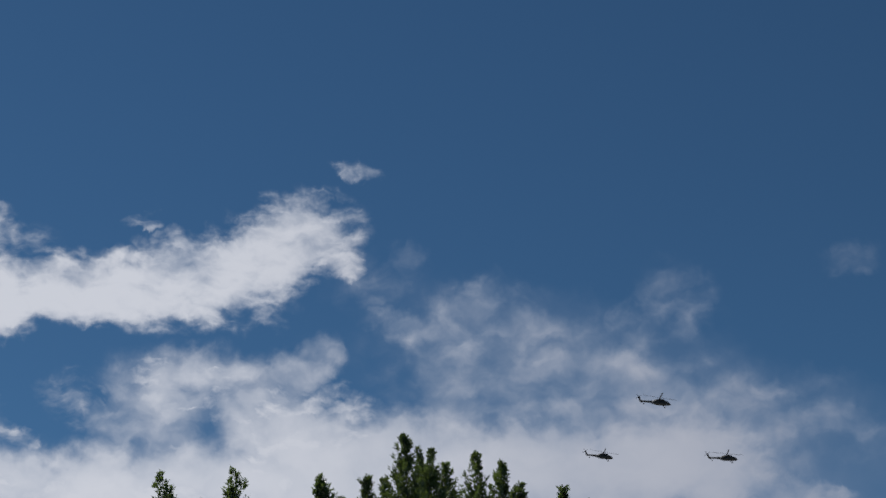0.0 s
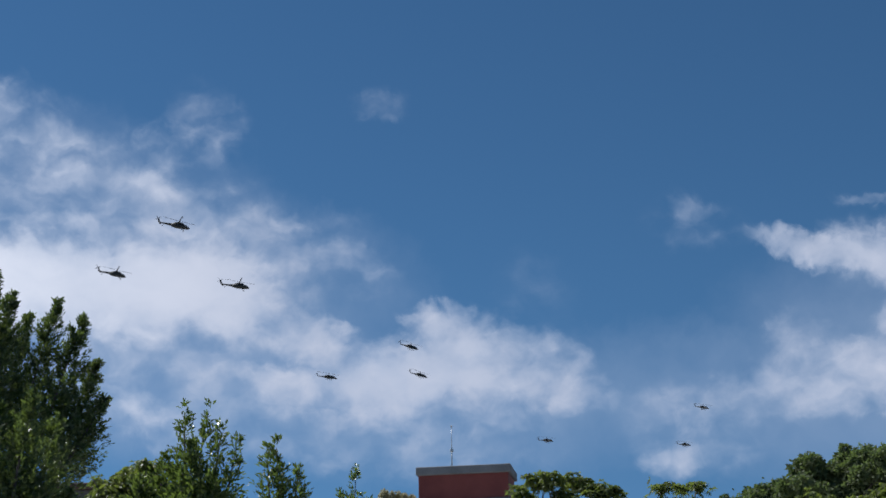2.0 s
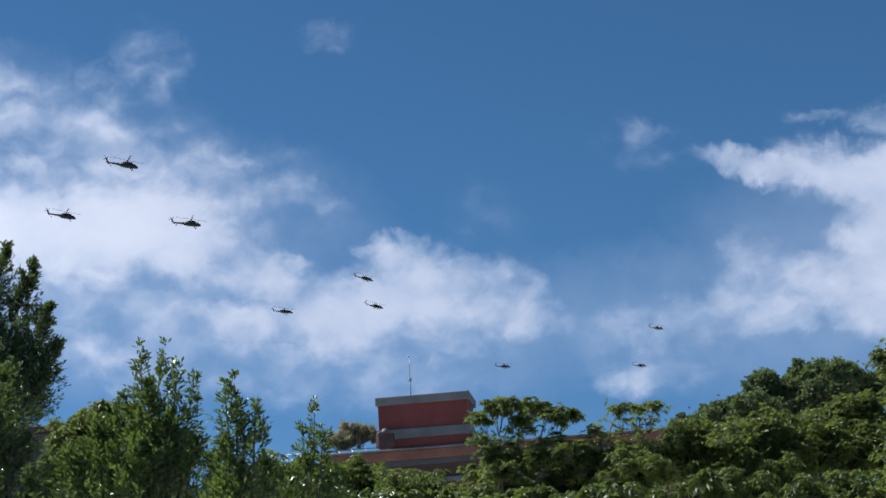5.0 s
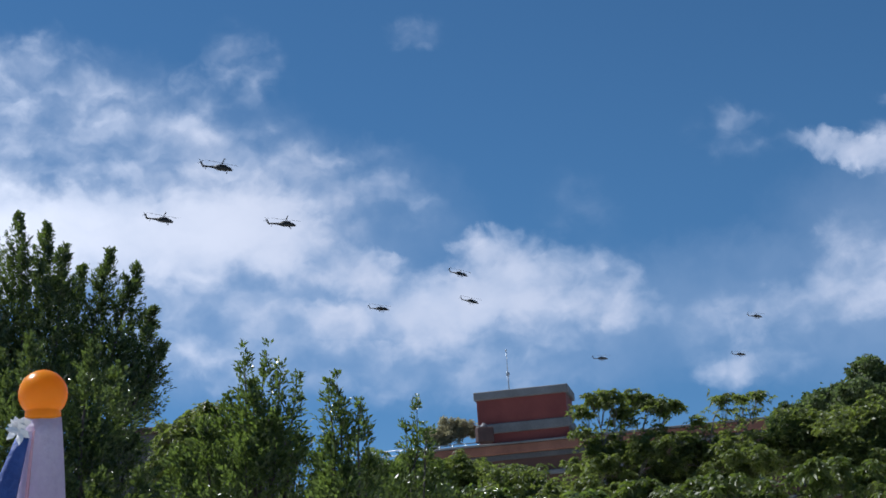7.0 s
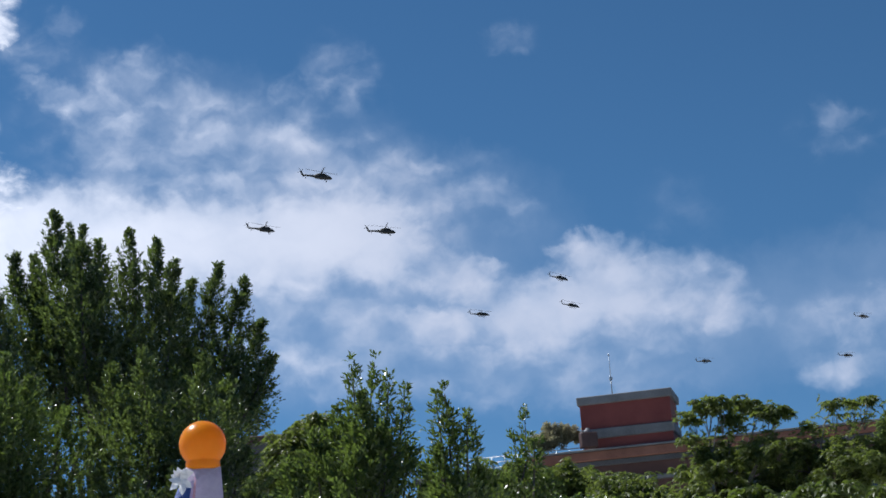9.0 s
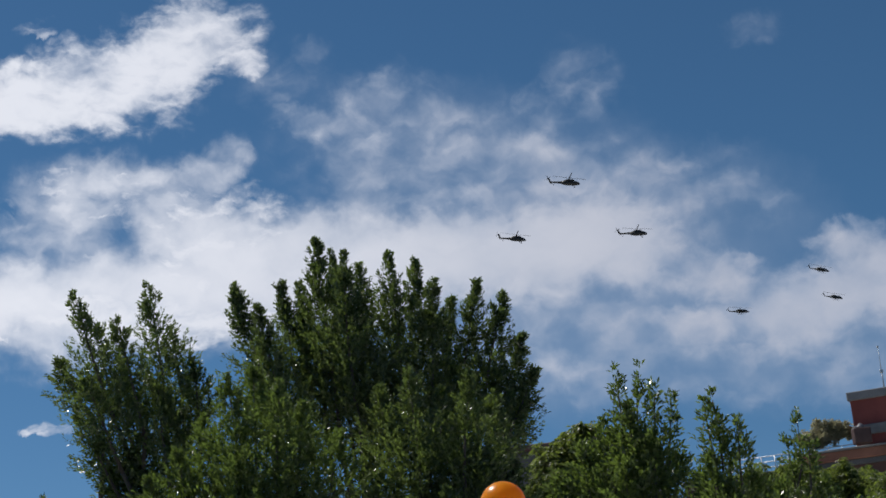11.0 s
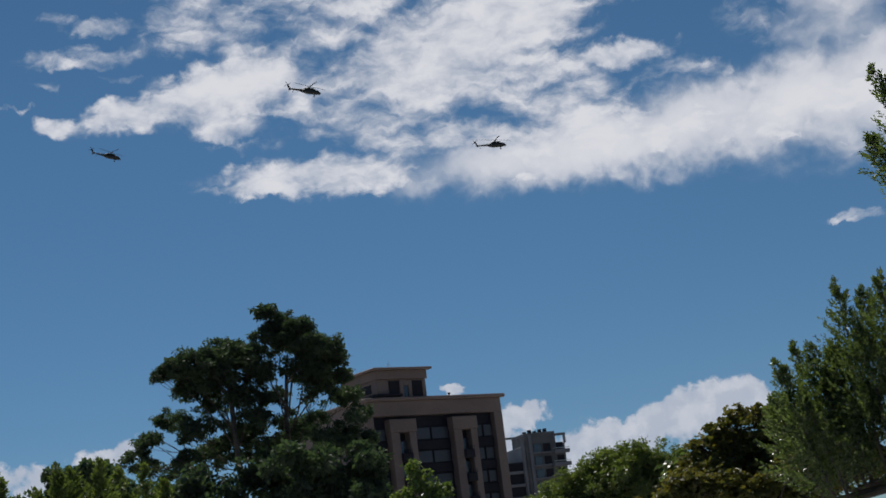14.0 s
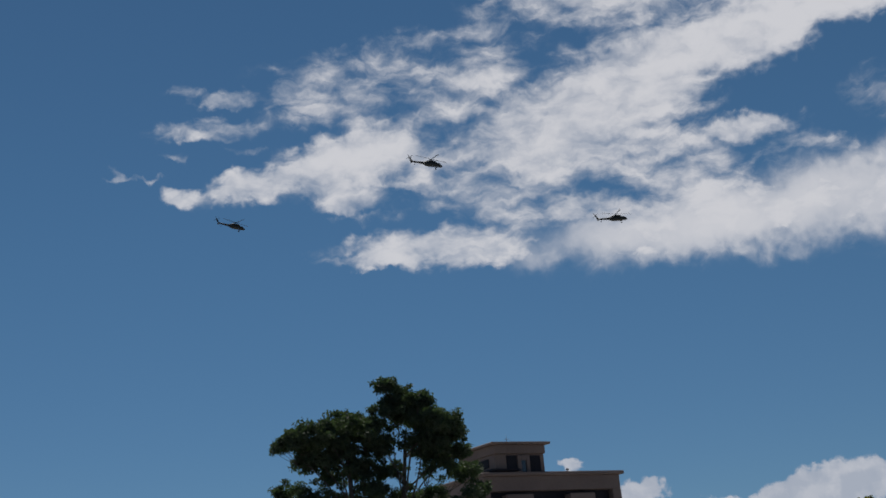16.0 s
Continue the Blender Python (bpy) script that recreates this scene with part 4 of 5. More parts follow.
# ---------------------------------------------------------------- broad-leaved trees along the right
BROAD = "broad-leaved tree with drooping leaf rosettes and grey limbs"
clump_tree(BROAD, [(7.0, 9.4, .9, 0), (8.0, 9.9, .7, .3), (8.5, 10.3, .45, 0), (6.5, 8.2, 1.0, .3), (8.0, 8.0, 1.2, 0)], 19, 7.6, LEAF_BROAD, 0.070, 5118, 21, whorl=7, long=True, bark=PALE_BARK, fill=2.2)
clump_tree(BROAD, [(15.0, 7.7, .8, 0), (16.6, 7.6, .8, .3), (17.9, 7.6, .7, 0), (18.6, 7.3, .8, .5), (16.0, 6.9, 1.2, -.4), (17.8, 6.9, 1.2, 0), (14.0, 7.2, 1.1, .2)], 21, 16.6, LEAF_BROAD, 0.070, 14338, 22, whorl=7, long=True, bark=PALE_BARK, fill=2.2)
clump_tree(BROAD, [(19.2, 7.2, .6, 0), (20.0, 6.9, .7, .3), (19.4, 6.4, 1.2, -.4), (21.3, 6.1, 1.0, .4), (22.6, 6.0, 1.0, 0)], 20, 20.2, LEAF_BROAD, 0.070, 8874, 23, whorl=7, long=True, bark=PALE_BARK, fill=2.2)
clump_tree("broad-leaved tree with thin stems and open umbrella tufts", [(23.15, 9.8, 0.45, 0), (22.45, 9.4, 0.42, 0.3), (23.85, 9.75, 0.42, -0.2), (24.55, 9.7, 0.45, 0.2), (25.25, 9.4, 0.4, 0), (25.85, 9.25, 0.5, 0.1), (24.05, 9.1, 0.4, 0), (22.45, 8.6, 0.35, -0.2), (23.03, 8, 0.6, 0), (24.13, 7.8, 0.8, 0.3), (22.33, 7.3, 0.6, 0.4), (25.23, 8, 0.8, -0.3), (22.93, 7.2, 0.8, -0.3), (24.53, 6.7, 1.2, 0)], 22, 23.4, LEAF_BROAD, 0.070, 21673, 24, whorl=7, long=True, bark=PALE_BARK, fill=0.22, stem=0.08, flat=0.62)
clump_tree("broad-leaved tree with an umbrella tuft above a dense crown", [(27.85, 9.35, 0.3, 0), (28.55, 9.35, 0.26, 0.2), (29.25, 9.4, 0.3, -0.1), (26.85, 8.6, 0.25, 0.1), (27.35, 7.6, 0.8, 0.2), (28.95, 7.6, 0.8, -0.2), (26.35, 7.6, 1, 0), (28.15, 6.8, 1.3, -0.4), (25.95, 6.4, 1.1, 0.2), (30.05, 7.2, 1, 0.3)], 22, 27.8, LEAF_BROAD, 0.070, 25615, 25, whorl=7, long=True, bark=PALE_BARK, fill=0.22, stem=0.08, flat=0.62)
clump_tree(BROAD, [(30.6, 8.2, .7, 0), (31.8, 8.1, .7, .3), (33.2, 8.2, .8, -.2), (32.4, 7.4, 1.0, -.4), (30.4, 7.2, 1.1, .3), (33.8, 7.5, 1.0, .2), (31.6, 6.6, 1.3, 0), (33.6, 6.4, 1.3, -.3)], 22, 32, LEAF_BROAD, 0.070, 19118, 26, whorl=7, long=True, bark=PALE_BARK, fill=2.2)
clump_tree("broad-leaved tree with reddish new leaves among the green", [(34.8, 8.2, .8, 0), (36.2, 8.6, .8, .2), (35.4, 7.6, 1.0, -.3), (37.0, 8.2, .9, .3), (35.2, 7.0, 1.3, 0), (37.0, 6.8, 1.3, -.3)], 22.5, 35.8, LEAF_BROAD, 0.070, 16388, 27, whorl=7, long=True, bark=PALE_BARK, fill=2.2)
clump_tree("tall broad-leaved tree with loose high tufts", [(37.9, 10.35, .4, 0), (38.7, 10.0, .5, .2), (39.5, 10.5, .4, -.2), (38.4, 9.2, .6, .1), (39.8, 9.4, .6, .3), (40.8, 10.0, .6, 0), (39.0, 8.2, 1.2, -.2), (41.0, 8.6, 1.2, .2), (38.8, 6.8, 1.3, 0), (40.8, 7.0, 1.3, 0)], 21.5, 39.2, LEAF_BROAD, 0.070, 59110, 28, whorl=7, long=True, bark=PALE_BARK, stem=0.09, fill=0.5)
clump_tree("low fresh-green broad-leaved shrub", [(27.5, 5.9, .9, 0), (29.2, 5.7, .9, .2), (31.0, 5.9, .9, 0), (32.8, 5.6, .9, .2), (26.0, 5.6, .9, -.1), (24.3, 5.9, .8, 0)], 18.5, 28.6, LEAF_LIGHT, 0.107, 7800, 29, whorl=8, long=True, stem=0.08)
clump_tree("low fresh-green broad-leaved shrub", [(34.4, 5.6, .9, 0), (36.0, 5.5, .9, .2), (37.6, 5.6, .9, 0), (39.2, 5.4, .9, .2), (40.8, 5.6, .9, 0), (36.8, 4.8, .9, -.2), (33.4, 5.0, .9, -.1), (38.2, 6.3, .9, .3), (39.8, 6.2, .9, .3), (41.4, 6.2, .9, .3)], 18.5, 37.2, LEAF_BROAD, 0.070, 11816, 32, whorl=7, long=True, bark=PALE_BARK, fill=2.2, stem=0.08)
clump_tree("low broad-leaved shrub below taller trees", [(8.2, 6.4, 1.0, 0), (10.0, 6.4, 1.0, .2), (11.8, 6.4, 1.0, 0), (13.6, 6.4, 1.0, .2), (15.4, 6.2, 1.0, 0), (17.2, 6.0, 1.0, .2), (19.0, 5.8, 1.0, 0), (21.0, 5.6, .9, .2), (22.8, 5.6, .9, 0)], 17.0, 15, LEAF_FRESH, 0.10, 9000, 33, whorl=8, long=True, stem=0.08)
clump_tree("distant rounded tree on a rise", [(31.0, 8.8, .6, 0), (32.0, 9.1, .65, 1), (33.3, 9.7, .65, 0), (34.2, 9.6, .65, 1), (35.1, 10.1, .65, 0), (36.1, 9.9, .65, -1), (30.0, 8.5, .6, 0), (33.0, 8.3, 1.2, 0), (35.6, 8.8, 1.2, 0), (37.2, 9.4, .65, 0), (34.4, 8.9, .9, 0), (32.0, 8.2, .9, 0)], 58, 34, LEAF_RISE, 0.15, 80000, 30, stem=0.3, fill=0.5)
clump_tree("pale dry shrub on a flat roof", [(16.75, 9.05, .34, 0), (17.2, 9.3, .36, .3), (17.65, 9.3, .36, 0), (18.0, 9.05, .3, 0), (16.4, 8.9, .28, 0), (17.4, 8.95, .4, .2), (16.95, 8.85, .35, -.2)], 113.5, 17.3, LEAF_DRY, 0.13, 16000, 31, stem=0.05, category="shrub", shell=0.1, base=18.2, fill=0.6)

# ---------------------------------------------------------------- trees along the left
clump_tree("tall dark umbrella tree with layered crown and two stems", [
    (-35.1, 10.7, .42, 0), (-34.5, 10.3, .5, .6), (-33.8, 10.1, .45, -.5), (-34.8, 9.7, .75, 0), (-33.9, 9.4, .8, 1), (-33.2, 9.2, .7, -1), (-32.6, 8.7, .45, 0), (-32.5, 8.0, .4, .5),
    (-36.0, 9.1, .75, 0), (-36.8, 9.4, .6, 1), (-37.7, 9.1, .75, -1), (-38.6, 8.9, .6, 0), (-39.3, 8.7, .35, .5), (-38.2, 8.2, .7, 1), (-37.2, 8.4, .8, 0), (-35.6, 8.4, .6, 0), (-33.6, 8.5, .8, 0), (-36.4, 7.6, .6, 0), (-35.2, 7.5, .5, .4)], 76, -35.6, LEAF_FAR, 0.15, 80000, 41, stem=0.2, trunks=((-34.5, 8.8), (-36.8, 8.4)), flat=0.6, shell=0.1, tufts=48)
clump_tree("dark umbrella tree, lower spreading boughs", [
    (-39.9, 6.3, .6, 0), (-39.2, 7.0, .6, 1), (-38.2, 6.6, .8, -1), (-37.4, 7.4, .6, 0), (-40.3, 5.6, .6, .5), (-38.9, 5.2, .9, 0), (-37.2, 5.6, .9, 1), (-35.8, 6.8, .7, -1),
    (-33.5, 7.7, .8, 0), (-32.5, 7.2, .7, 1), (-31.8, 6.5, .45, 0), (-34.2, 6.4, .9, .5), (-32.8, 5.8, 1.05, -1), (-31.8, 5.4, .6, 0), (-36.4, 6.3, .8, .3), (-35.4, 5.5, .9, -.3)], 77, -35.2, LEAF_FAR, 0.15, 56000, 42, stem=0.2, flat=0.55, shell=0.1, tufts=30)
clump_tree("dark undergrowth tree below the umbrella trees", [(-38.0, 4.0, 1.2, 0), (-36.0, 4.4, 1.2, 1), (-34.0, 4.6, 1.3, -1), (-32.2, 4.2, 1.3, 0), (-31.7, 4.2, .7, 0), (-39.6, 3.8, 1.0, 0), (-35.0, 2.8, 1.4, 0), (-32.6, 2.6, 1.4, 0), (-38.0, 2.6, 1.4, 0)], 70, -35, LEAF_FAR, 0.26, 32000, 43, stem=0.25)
spire_tree("bushy low tree with light leaf tips", [(-43.6, 5.4, .4, 1.5, 0), (-43.0, 5.0, .45, 1.2, .4), (-42.0, 5.2, .45, 1.2, -.4), (-41.3, 4.9, .4, 1, .2), (-40.4, 4.9, .35, 1, 0), (-44.4, 4.4, .4, .8, .2), (-39.7, 4.3, .4, .6, 0), (-45.0, 4.2, .35, .6, 0), (-42.6, 3.6, .6, .2, -.4)], 24, -42, LEAF_LIGHT, 0.085, 44)
spire_tree("dark bushy tree with pointed shoots", [(-47.4, 6.0, .4, 1.5, 0), (-46.6, 5.8, .42, 1.2, .3), (-46.0, 6.0, .36, 1.5, -.2), (-45.5, 4.9, .36, 1, 0), (-48.2, 5.8, .5, 1, 0), (-46.9, 4.6, .6, .4, -.3), (-49.2, 5.4, .5, .6, 0)], 24, -47, LEAF_FRESH, 0.085, 45)
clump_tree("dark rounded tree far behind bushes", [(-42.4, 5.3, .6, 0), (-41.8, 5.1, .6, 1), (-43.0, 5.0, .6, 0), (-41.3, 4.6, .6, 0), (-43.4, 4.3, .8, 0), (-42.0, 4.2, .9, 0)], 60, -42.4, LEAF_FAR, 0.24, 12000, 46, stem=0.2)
clump_tree("small leafy tree before an apartment tower", [(-30.2, 4.2, .28, 0), (-30.0, 3.7, .4, .2), (-29.6, 3.2, .5, -.2), (-30.6, 3.1, .5, 0), (-29.2, 3.3, .3, 0), (-30.2, 2.4, .8, 0), (-31.3, 2.3, .6, 0), (-29.0, 2.3, .6, .3)], 40, -30.2, LEAF_FRESH, 0.12, 6000, 47)
clump_tree("pale green bush tops", [(-33.9, 2.7, .6, 0), (-33.0, 2.6, .5, .2), (-34.8, 2.4, .5, 0), (-33.8, 1.8, .9, 0)], 34, -33.8, LEAF_LIGHT, 0.13, 2200, 48, category="shrub", stem=0.07)
clump_tree("feathery light green tree", [(-22.2, 3.7, .65, 0), (-23.0, 3.6, .6, .5), (-21.4, 3.6, .6, -.3), (-23.9, 3.2, .65, 0), (-24.8, 2.7, .6, .3), (-25.6, 2.3, .5, 0), (-20.6, 3.3, .6, .3), (-22.6, 2.6, 1.1, -.3), (-24.6, 1.8, 1.0, 0), (-20.8, 2.3, 1.0, 0), (-23.4, 2.9, .9, .2), (-21.8, 3.0, .9, 0), (-25.4, 1.4, .8, 0), (-22.8, 1.5, 1.0, 0), (-21.0, 1.3, 1.0, 0), (-24.0, .9, 1.0, 0)], 42, -22.6, LEAF_LIGHT, 0.075, 62000, 49, fill=0.7)
clump_tree("tree with rust-brown and green leaf rosettes", [(-18.8, 4.3, .5, 0), (-18.0, 4.7, .5, .2), (-17.2, 4.6, .5, -.2), (-19.6, 3.7, .55, 0), (-18.4, 3.7, .7, .3), (-17.0, 3.7, .8, 0), (-20.2, 3.0, .5, .2), (-19.2, 2.8, .8, -.3), (-17.6, 2.7, 1.0, .1), (-15.9, 3.6, .9, .3), (-16.2, 2.4, 1.0, -.2), (-17.2, 1.3, 1.0, 0), (-15.6, 1.4, 1.0, .2), (-18.8, 1.6, .9, .1)], 21, -18, LEAF_RUST, 0.064, 12000, 50, whorl=7, fill=1.2)
clump_tree("low mixed green and rusty shrub", [(-20.4, 2.3, .8, 0), (-19.0, 2.0, .9, .2), (-17.6, 1.9, .9, 0), (-16.2, 1.8, .9, .2), (-14.8, 2.4, 1.0, 0), (-13.2, 2.4, 1.0, .2), (-15.6, 3.2, .8, 0), (-21.6, 1.6, .7, 0)], 20, -17.4, LEAF_RUST, 0.066, 10500, 52, whorl=7, fill=1.2, stem=0.08)
clump_tree("fresh green broad-leaved tree behind rusty leaves", [(-18.6, 3.6, .6, 0), (-19.8, 3.3, .5, 0), (-17.4, 3.4, .7, .2), (-20.6, 2.9, .5, .1), (-16.4, 4.4, .7, 0), (-18.6, 2.6, .8, .2), (-16.6, 3.0, .8, 0)], 22.5, -18.2, LEAF_FRESH, 0.11, 7000, 53, whorl=8, long=True, stem=0.09)
clump_tree("broad-leaved tree with a rounded sunlit top", [(-11.2, 8.35, .45, 0), (-10.6, 8.2, .45, .2), (-11.9, 8.1, .45, -.2), (-11.2, 7.6, .8, 0), (-9.8, 7.2, .8, .2)], 18.6, -10.8, LEAF_BROAD, 0.070, 2333, 51, whorl=7, long=True, bark=PALE_BARK, fill=2.2)


# ---------------------------------------------------------------- flag poles
def build_flag_pole(at, label, wrapped):
    pole = thing("flag_pole", (at.x, at.y, 0), label, "flag pole", "flag poles", turn=-4)
    z = at.z + 0.003
    r = 0.0275
    neck = [(0.0185, z - 0.031), (0.0200, z - 0.028), (0.0200, z - 0.022), (0.0194, z - 0.0195)]
    profile = neck + [(r * math.sin(t), z - r * math.cos(t)) for t in [radians(46 + 6.7 * i) for i in range(20)]] + [(0.001, z + r)]
    part("finial", lathe_mesh("finial", profile, ORANGE, 40), pole, "glossy orange plastic ball finial")
    part("pole", lathe_mesh("pole", [(0.014, 0.02), (0.014, z - 0.03)], STEEL, 16), pole)
    part("foot", lathe_mesh("foot", [(0.16, 0.0), (0.16, 0.03), (0.10, 0.06), (0.03, 0.09), (0.02, 0.16)], DARK_WALL, 24), pole)
    # the cloth sleeve hangs in folds and widens downwards
    rng = np.random.default_rng(3)
    verts, faces = [], []

    def sheet(name, mat, t0, t1, top_r, low_r, z0, z1, folds, amp, shift):
        verts, faces = [], []
        nu, nv = 40, 22
        for j in range(nv + 1):
            v = j / nv
            for i in range(nu + 1):
                u = t0 + (t1 - t0) * i / nu
                fold = 1 + amp * (0.15 + v) * math.sin(u * folds + 2.2 * v) + 0.4 * amp * v * math.sin(u * folds * 2.3 + 1)
                rr = (top_r + (low_r - top_r) * v ** 0.85) * fold
                verts.append((rr * math.cos(u) + shift * v, rr * math.sin(u) * 0.8, z0 + (z1 - z0) * v))
        for j in range(nv):
            for i in range(nu):
                a = j * (nu + 1) + i
                faces.append((a, a + 1, a + nu + 2, a + nu + 1))
        me = mesh_of(name, verts, faces, mat, True)
        ob = part(name, me, pole)
        solid = ob.modifiers.new("thickness", "SOLIDIFY")
        solid.thickness = 0.0015
        return ob

    top = z - 0.0275
    tagged(sheet("cloth_wrap", CLOTH, -math.pi, math.pi, 0.0190, 0.050, top, top - 0.42, 5, 0.07, -0.02), "white flag cloth wrapped round the pole")
    verts, faces = [], []
    nu, nv = 14, 24
    for j in range(nv + 1):
        dz = 0.40 * j / nv
        for i in range(nu + 1):
            u = i / nu
            left, right = -0.0275 - 0.40 * dz, -0.0150 - 0.19 * dz
            y = -0.0195 - 0.10 * dz - (0.004 + 0.05 * dz) * math.sin(math.pi * u) - 0.03 * dz * math.sin(9 * u + 4 * dz)
            verts.append((left + (right - left) * u, y, top - 0.026 - dz))
    for j in range(nv):
        for i in range(nu):
            a = j * (nu + 1) + i
            faces.append((a, a + 1, a + nu + 2, a + nu + 1))
    fold = part("cloth_fold", mesh_of("cloth_fold", verts, faces, CLOTH_BLUE, True), pole, "blue flag cloth fold")
    fold.modifiers.new("thickness", "SOLIDIFY").thickness = 0.0015
    tagged(sheet("cloth_stripe", CLOTH_PINK, radians(243), radians(250), 0.0200, 0.058, top - 0.01, top - 0.42, 5, 0.07, -0.02), "pale pink flag stripe")
    # knotted ribbon
    verts, faces = [], []
    for k in range(11):
        a = radians(33 * k + rng.normal() * 10)
        c = Vector((-0.0245, -0.0235, top - 0.017)) + Vector(rng.normal(size=3)) * 0.0015
        d = Vector((math.cos(a), -0.5 + 0.3 * rng.random(), math.sin(a))).normalized()
        s = d.cross(Vector((0.1, 1, 0.2))).normalized()
        ln, wd = 0.011 + 0.009 * rng.random(), 0.0042
        o = len(verts)
        verts += [c - s * wd * .4, c + s * wd * .4, c + d * ln * .6 + s * wd + Vector((0, -0.004, 0)), c + d * ln, c + d * ln * .55 - s * wd + Vector((0, 0.001, 0))]
        faces += [(o, o + 1, o + 2), (o, o + 2, o + 4), (o + 4, o + 2, o + 3)]
    ob = part("ribbon", mesh_of("ribbon", verts, faces, RIBBON), pole, "knotted white ribbon")
    ob.modifiers.new("thickness", "SOLIDIFY").thickness = 0.0006
    return pole


BALL_DIR = Vector((0.0917, 0.9811, 0.1707))
build_flag_pole(Vector((0.022, -0.010, EYE + 0.026)) + BALL_DIR * 1.823, "flag pole with orange ball finial, white and blue cloth", True)
build_flag_pole(P(16.2, 5.6, 2.95) + Vector((0.18, -0.01, -0.02)), "farther flag pole with orange ball finial", True)


# ---------------------------------------------------------------- helicopters
def hull_mesh(name, sections, mat, sides=16):
    """A body lofted along x: x, centre z, half width, half height, squareness."""
    verts, faces = [], []
    for x, z, w, h, q in sections:
        for k in range(sides):
            t = 2 * math.pi * k / sides
            c, s = math.cos(t), math.sin(t)
            verts.append((x, w * math.copysign(abs(c) ** q, c), z + h * math.copysign(abs(s) ** q, s)))
    for i in range(len(sections) - 1):
        for k in range(sides):
            a, b = i * sides + k, i * sides + (k + 1) % sides
            faces.append((a, b, b + sides, a + sides))
    faces.append(tuple(range(sides - 1, -1, -1)))
    faces.append(tuple(range(len(verts) - sides, len(verts))))
    return mesh_of(name, verts, faces, mat, True)


def blade_mesh(name, x0, x1, chord, thick, mat, droop=0.0):
    n = 8
    verts, faces = [], []
    for i in range(n + 1):
        u = i / n
        x = x0 + (x1 - x0) * u
        z = -droop * u * u
        c = chord * (1 if u < 0.93 else 0.7)
        verts += [(x, -c / 2, z), (x, 0, z + thick), (x, c / 2, z), (x, 0, z - thick)]
        if i:
            o = 4 * (i - 1)
            faces += [(o + k, o + (k + 1) % 4, o + 4 + (k + 1) % 4, o + 4 + k) for k in range(4)]
    faces += [(3, 2, 1, 0), tuple(4 * n + k for k in range(4))]
    return mesh_of(name, verts, faces, mat)


def build_transport_helicopter(label):
    heli = thing("helicopter", (0, 0, 0), label, "helicopter", "helicopters in formation")
    body = part("fuselage", hull_mesh("fuselage", [(5.6, -0.35, .12, .15, 1), (5.3, -.35, .5, .42, .9), (4.6, -.2, .85, .75, .8), (3.6, .05, 1.1, 1.0, .7), (2.0, .15, 1.18, 1.12, .6), (-1.0, .15, 1.18, 1.12, .6), (-2.4, .25, 1.05, 1.0, .7), (-3.6, .35, .75, .72, .8)], HELI), heli)
    part("windscreen", hull_mesh("windscreen", [(5.05, .12, .25, .1, 1), (4.6, .35, .72, .28, .9), (4.0, .65, .95, .3, .9), (3.6, .85, .8, .2, .9)], GLASS), body, "dark cockpit glass")
    part("engine_housing", hull_mesh("engine_housing", [(2.6, 1.35, .35, .2, 1), (2.0, 1.45, .85, .45, .8), (.2, 1.5, .95, .55, .7), (-1.6, 1.4, .85, .45, .8), (-3.0, 1.1, .35, .25, 1)], HELI), heli)
    part("tail_boom", hull_mesh("tail_boom", [(-3.4, .42, .72, .7, .8), (-5.5, .52, .5, .5, .9), (-8.0, .62, .36, .4, 1), (-9.3, .75, .26, .4, 1)], HELI, 12), heli)
    fin = bmesh.new()
    outline = [(-8.6, 0.5), (-9.6, 0.45), (-11.0, 2.5), (-10.9, 2.95), (-10.2, 2.95), (-9.2, 1.1)]
    ring = [fin.verts.new((x, -0.13, z)) for x, z in outline]
    top = fin.faces.new(ring)
    ext = bmesh.ops.extrude_face_region(fin, geom=[top])
    bmesh.ops.translate(fin, verts=[v for v in ext["geom"] if isinstance(v, bmesh.types.BMVert)], vec=(0, 0.26, 0))
    bmesh.ops.recalc_face_normals(fin, faces=fin.faces)
    part("tail_fin", bm_mesh("tail_fin", fin, HELI), heli)
    part("tailplane", box_mesh("tailplane", -9.9, -8.9, -2.1, 2.1, .55, .68, HELI, 0.05), heli)
    mast = part("rotor_mast", lathe_mesh("rotor_mast", [(.35, 1.7), (.3, 2.1), (.18, 2.2), (.18, 2.5), (.4, 2.55), (.4, 2.72), (.1, 2.8)], HELI_GREY, 16), heli)
    blade = blade_mesh("blade", 0.4, 8.1, 0.55, 0.06, HELI_GREY, 0.25)
    for k in range(4):
        part("blade", blade, mast, at=pose(0, 0, 2.62, 0, -3.0, 22 + 90 * k))
    hub = part("tail_rotor", lathe_mesh("tail_rotor", [(.16, -.1), (.16, .1), (.05, .15)], HELI_GREY, 10), heli, at=pose(-10.6, -0.35, 2.6, 90, 0, 0))
    small = blade_mesh("tail_blade", 0.1, 1.65, 0.24, 0.03, HELI_GREY)
    for k in range(4):
        part("tail_blade", small, hub, at=pose(0, 0, 0.05, 0, 0, 35 + 90 * k))
    for y in (-1.35, 1.35):
        leg = part("landing_leg", tubes_mesh("landing_leg", [([(2.7, y * .75, -.7), (2.5, y, -1.55)], [.11, .1])], HELI, 8), heli)
        part("wheel", lathe_mesh("wheel", [(.12, -.12), (.33, -.12), (.36, 0), (.33, .12), (.12, .12)], HELI_GREY, 16), leg, at=pose(2.5, y, -1.62, 90, 0, 0))
    leg = part("tail_leg", tubes_mesh("tail_leg", [([(-7.4, 0, .3), (-7.8, 0, -.7)], [.08, .07])], HELI, 8), heli)
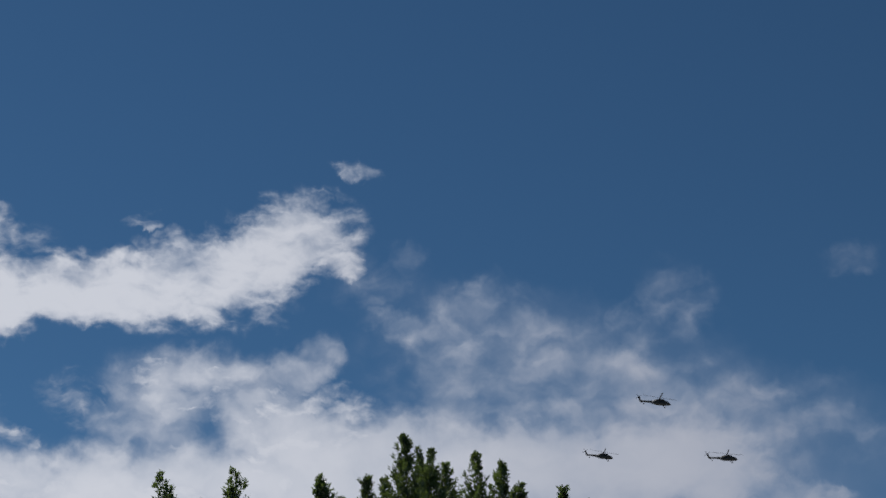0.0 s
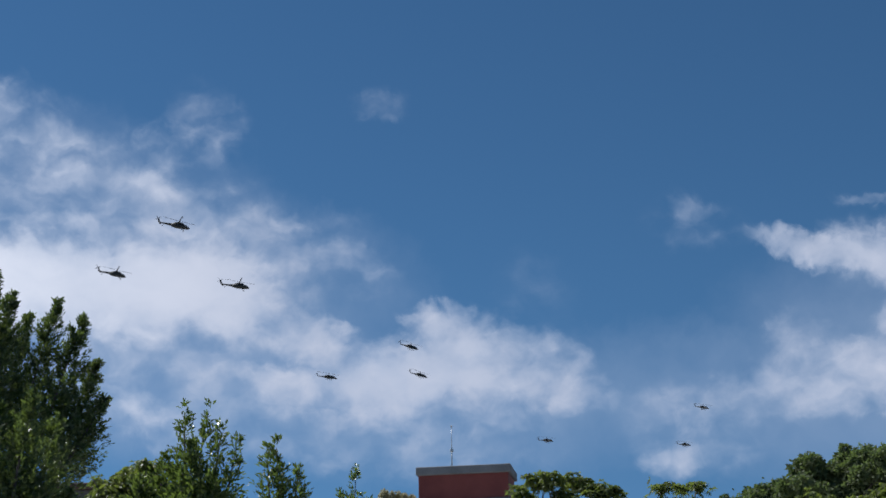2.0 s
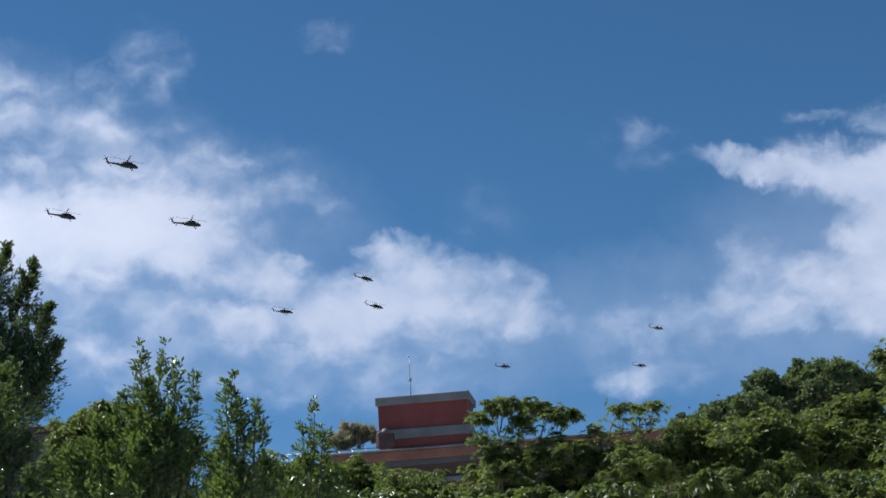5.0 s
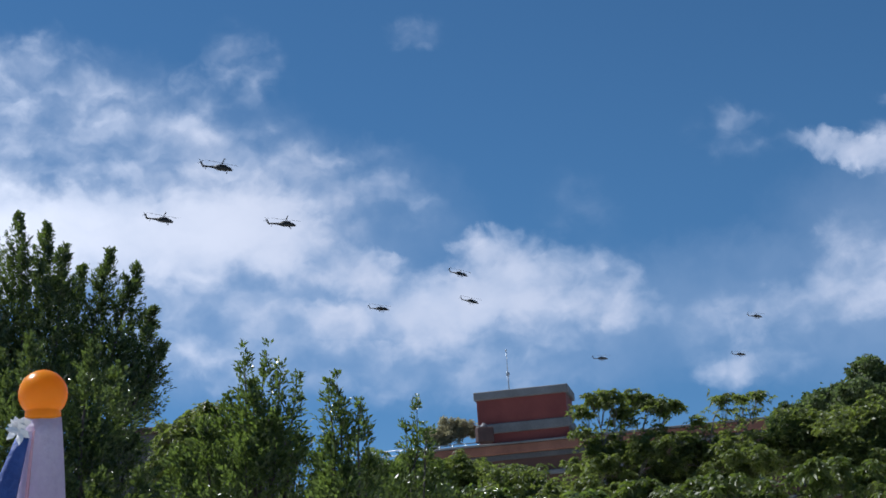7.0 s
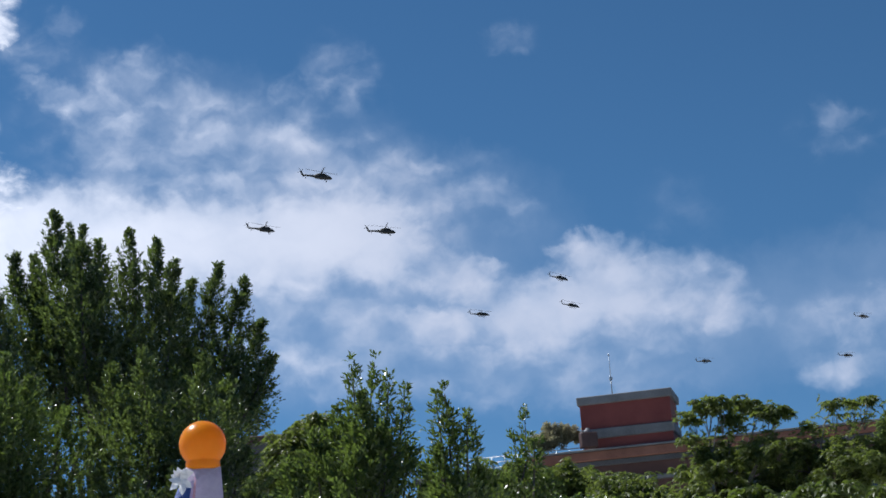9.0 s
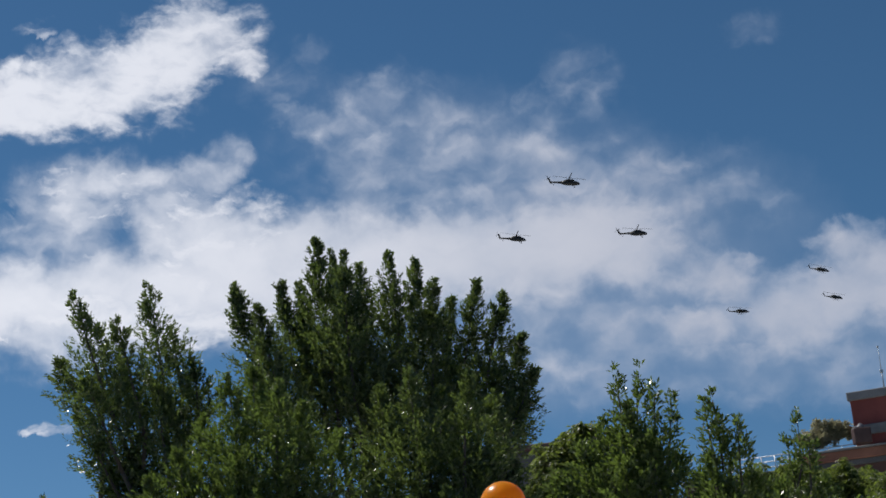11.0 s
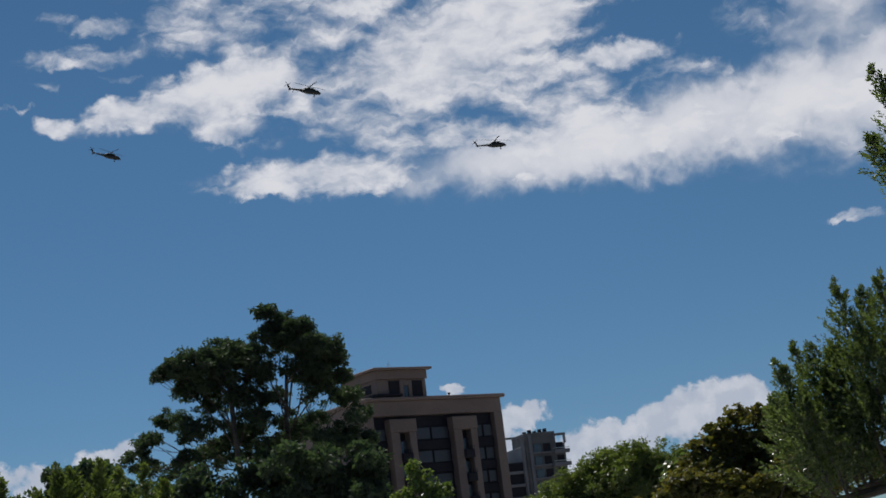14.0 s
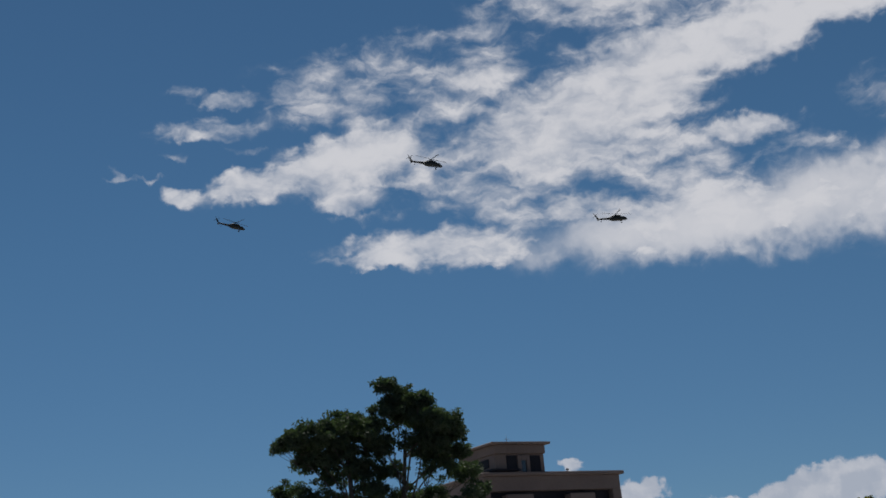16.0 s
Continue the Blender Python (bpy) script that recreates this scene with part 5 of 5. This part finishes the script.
    part("wheel", lathe_mesh("wheel", [(.08, -.1), (.22, -.1), (.24, 0), (.22, .1), (.08, .1)], HELI_GREY, 14), leg, at=pose(-7.8, 0, -.75, 90, 0, 0))
    return heli


def build_attack_helicopter(label):
    heli = thing("helicopter", (0, 0, 0), label, "helicopter", "helicopters in formation")
    body = part("fuselage", hull_mesh("fuselage", [(6.4, -.35, .1, .12, 1), (6.0, -.35, .3, .3, .9), (5.0, -.2, .45, .55, .8), (3.2, .0, .52, .8, .7), (.5, .1, .62, .95, .7), (-1.5, .15, .6, .85, .8), (-3.0, .25, .45, .6, .9)], HELI), heli)
    part("canopy", hull_mesh("canopy", [(5.2, .25, .15, .15, 1), (4.4, .6, .38, .45, .8), (2.8, .95, .42, .55, .8), (1.2, 1.05, .36, .35, .9)], GLASS), body, "dark tandem cockpit glass")
    part("engine_housing", hull_mesh("engine_housing", [(1.4, 1.05, .3, .3, 1), (.8, 1.2, .75, .5, .8), (-1.0, 1.2, .8, .5, .8), (-2.6, 1.0, .45, .3, .9)], HELI), heli)
    part("tail_boom", hull_mesh("tail_boom", [(-2.8, .3, .45, .55, .9), (-5.0, .4, .3, .36, 1), (-7.4, .5, .2, .28, 1)], HELI, 12), heli)
    fin = bmesh.new()
    outline = [(-6.9, .3), (-7.5, .3), (-8.7, 2.5), (-8.1, 2.6), (-7.2, 1.0)]
    ring = [fin.verts.new((x, -.09, z)) for x, z in outline]
    top = fin.faces.new(ring)
    ext = bmesh.ops.extrude_face_region(fin, geom=[top])
    bmesh.ops.translate(fin, verts=[v for v in ext["geom"] if isinstance(v, bmesh.types.BMVert)], vec=(0, .18, 0))
    bmesh.ops.recalc_face_normals(fin, faces=fin.faces)
    part("tail_fin", bm_mesh("tail_fin", fin, HELI), heli)
    part("tailplane", box_mesh("tailplane", -5.6, -4.9, -1.2, 1.2, .38, .46, HELI, .03), heli)
    wing = part("stub_wing", box_mesh("stub_wing", -.7, .6, -1.7, 1.7, -.05, .1, HELI, .04), heli)
    for y in (-1.45, 1.45):
        part("rocket_pod", hull_mesh("rocket_pod", [(1.0, -.4, .05, .05, 1), (.8, -.4, .22, .22, 1), (-.9, -.4, .22, .22, 1), (-1.0, -.4, .1, .1, 1)], HELI_GREY, 12), wing, at=pose(0, y, 0))
    mast = part("rotor_mast", lathe_mesh("rotor_mast", [(.3, 1.5), (.16, 1.7), (.14, 2.5), (.34, 2.55), (.3, 2.75), (.1, 2.8)], HELI_GREY, 14), heli)
    blade = blade_mesh("blade", .3, 7.3, .8, .07, HELI_GREY, .2)
    for k in range(2):
        part("blade", blade, mast, at=pose(0, 0, 2.65, 0, -2.5, 28 + 180 * k))
    hub = part("tail_rotor", lathe_mesh("tail_rotor", [(.12, -.08), (.12, .08), (.04, .12)], HELI_GREY, 10), heli, at=pose(-8.4, -.28, 2.3, 90, 0, 0))
    small = blade_mesh("tail_blade", .1, 1.45, .28, .03, HELI_GREY)
    for k in range(2):
        part("tail_blade", small, hub, at=pose(0, 0, .05, 0, 0, 55 + 180 * k))
    for y in (-.95, .95):
        part("skid", tubes_mesh("skid", [([(3.4, y, -1.35), (3.1, y, -1.5), (-1.6, y, -1.5)], [.06, .06, .06]), ([(2.0, y * .5, -.6), (2.0, y, -1.5)], [.05, .05]), ([(-.6, y * .5, -.6), (-.6, y, -1.5)], [.05, .05])], HELI_GREY, 6), heli)
    return heli


def fly(ob, az, el, d, nose, heading):
    p = P(az, el, d)
    return copy_thing(ob, Matrix.Translation(p) @ pose(0, 0, 0, 0, 0, -az + heading) @ pose(0, 0, 0, 0, nose, 0))


TRANSPORT = build_transport_helicopter("dark green military transport helicopter flying nose-down")
TRANSPORT.matrix_world = Matrix.Translation(P(8.71, 19.50, 690)) @ pose(0, 0, 0, 0, 0, -8.7 - 12) @ pose(0, 0, 0, 0, 10, 0)
for az, el, d, nose, heading in ((6.38, 17.57, 790, 10, -14), (11.18, 17.30, 760, 7, -14), (-40.46, 16.97, 800, 10, 12), (-32.48, 18.85, 680, 10, 4), (-25.34, 16.03, 740, 3, -4)):
    fly(TRANSPORT, az, el, d, nose, heading)
ATTACK = build_attack_helicopter("dark slim attack helicopter flying in formation")
ATTACK.matrix_world = Matrix.Translation(P(17.97, 15.04, 970)) @ pose(0, 0, 0, 0, 0, -18 - 20) @ pose(0, 0, 0, 0, 19, 0)
for az, el, d, nose, heading in ((14.75, 13.90, 990, 8, -14), (18.33, 13.96, 1040, 17, -20), (23.22, 11.38, 1230, 8, -28), (29.26, 12.37, 1230, 14, -35), (28.48, 11.02, 1330, 10, -30)):
    fly(ATTACK, az, el, d, nose, heading)
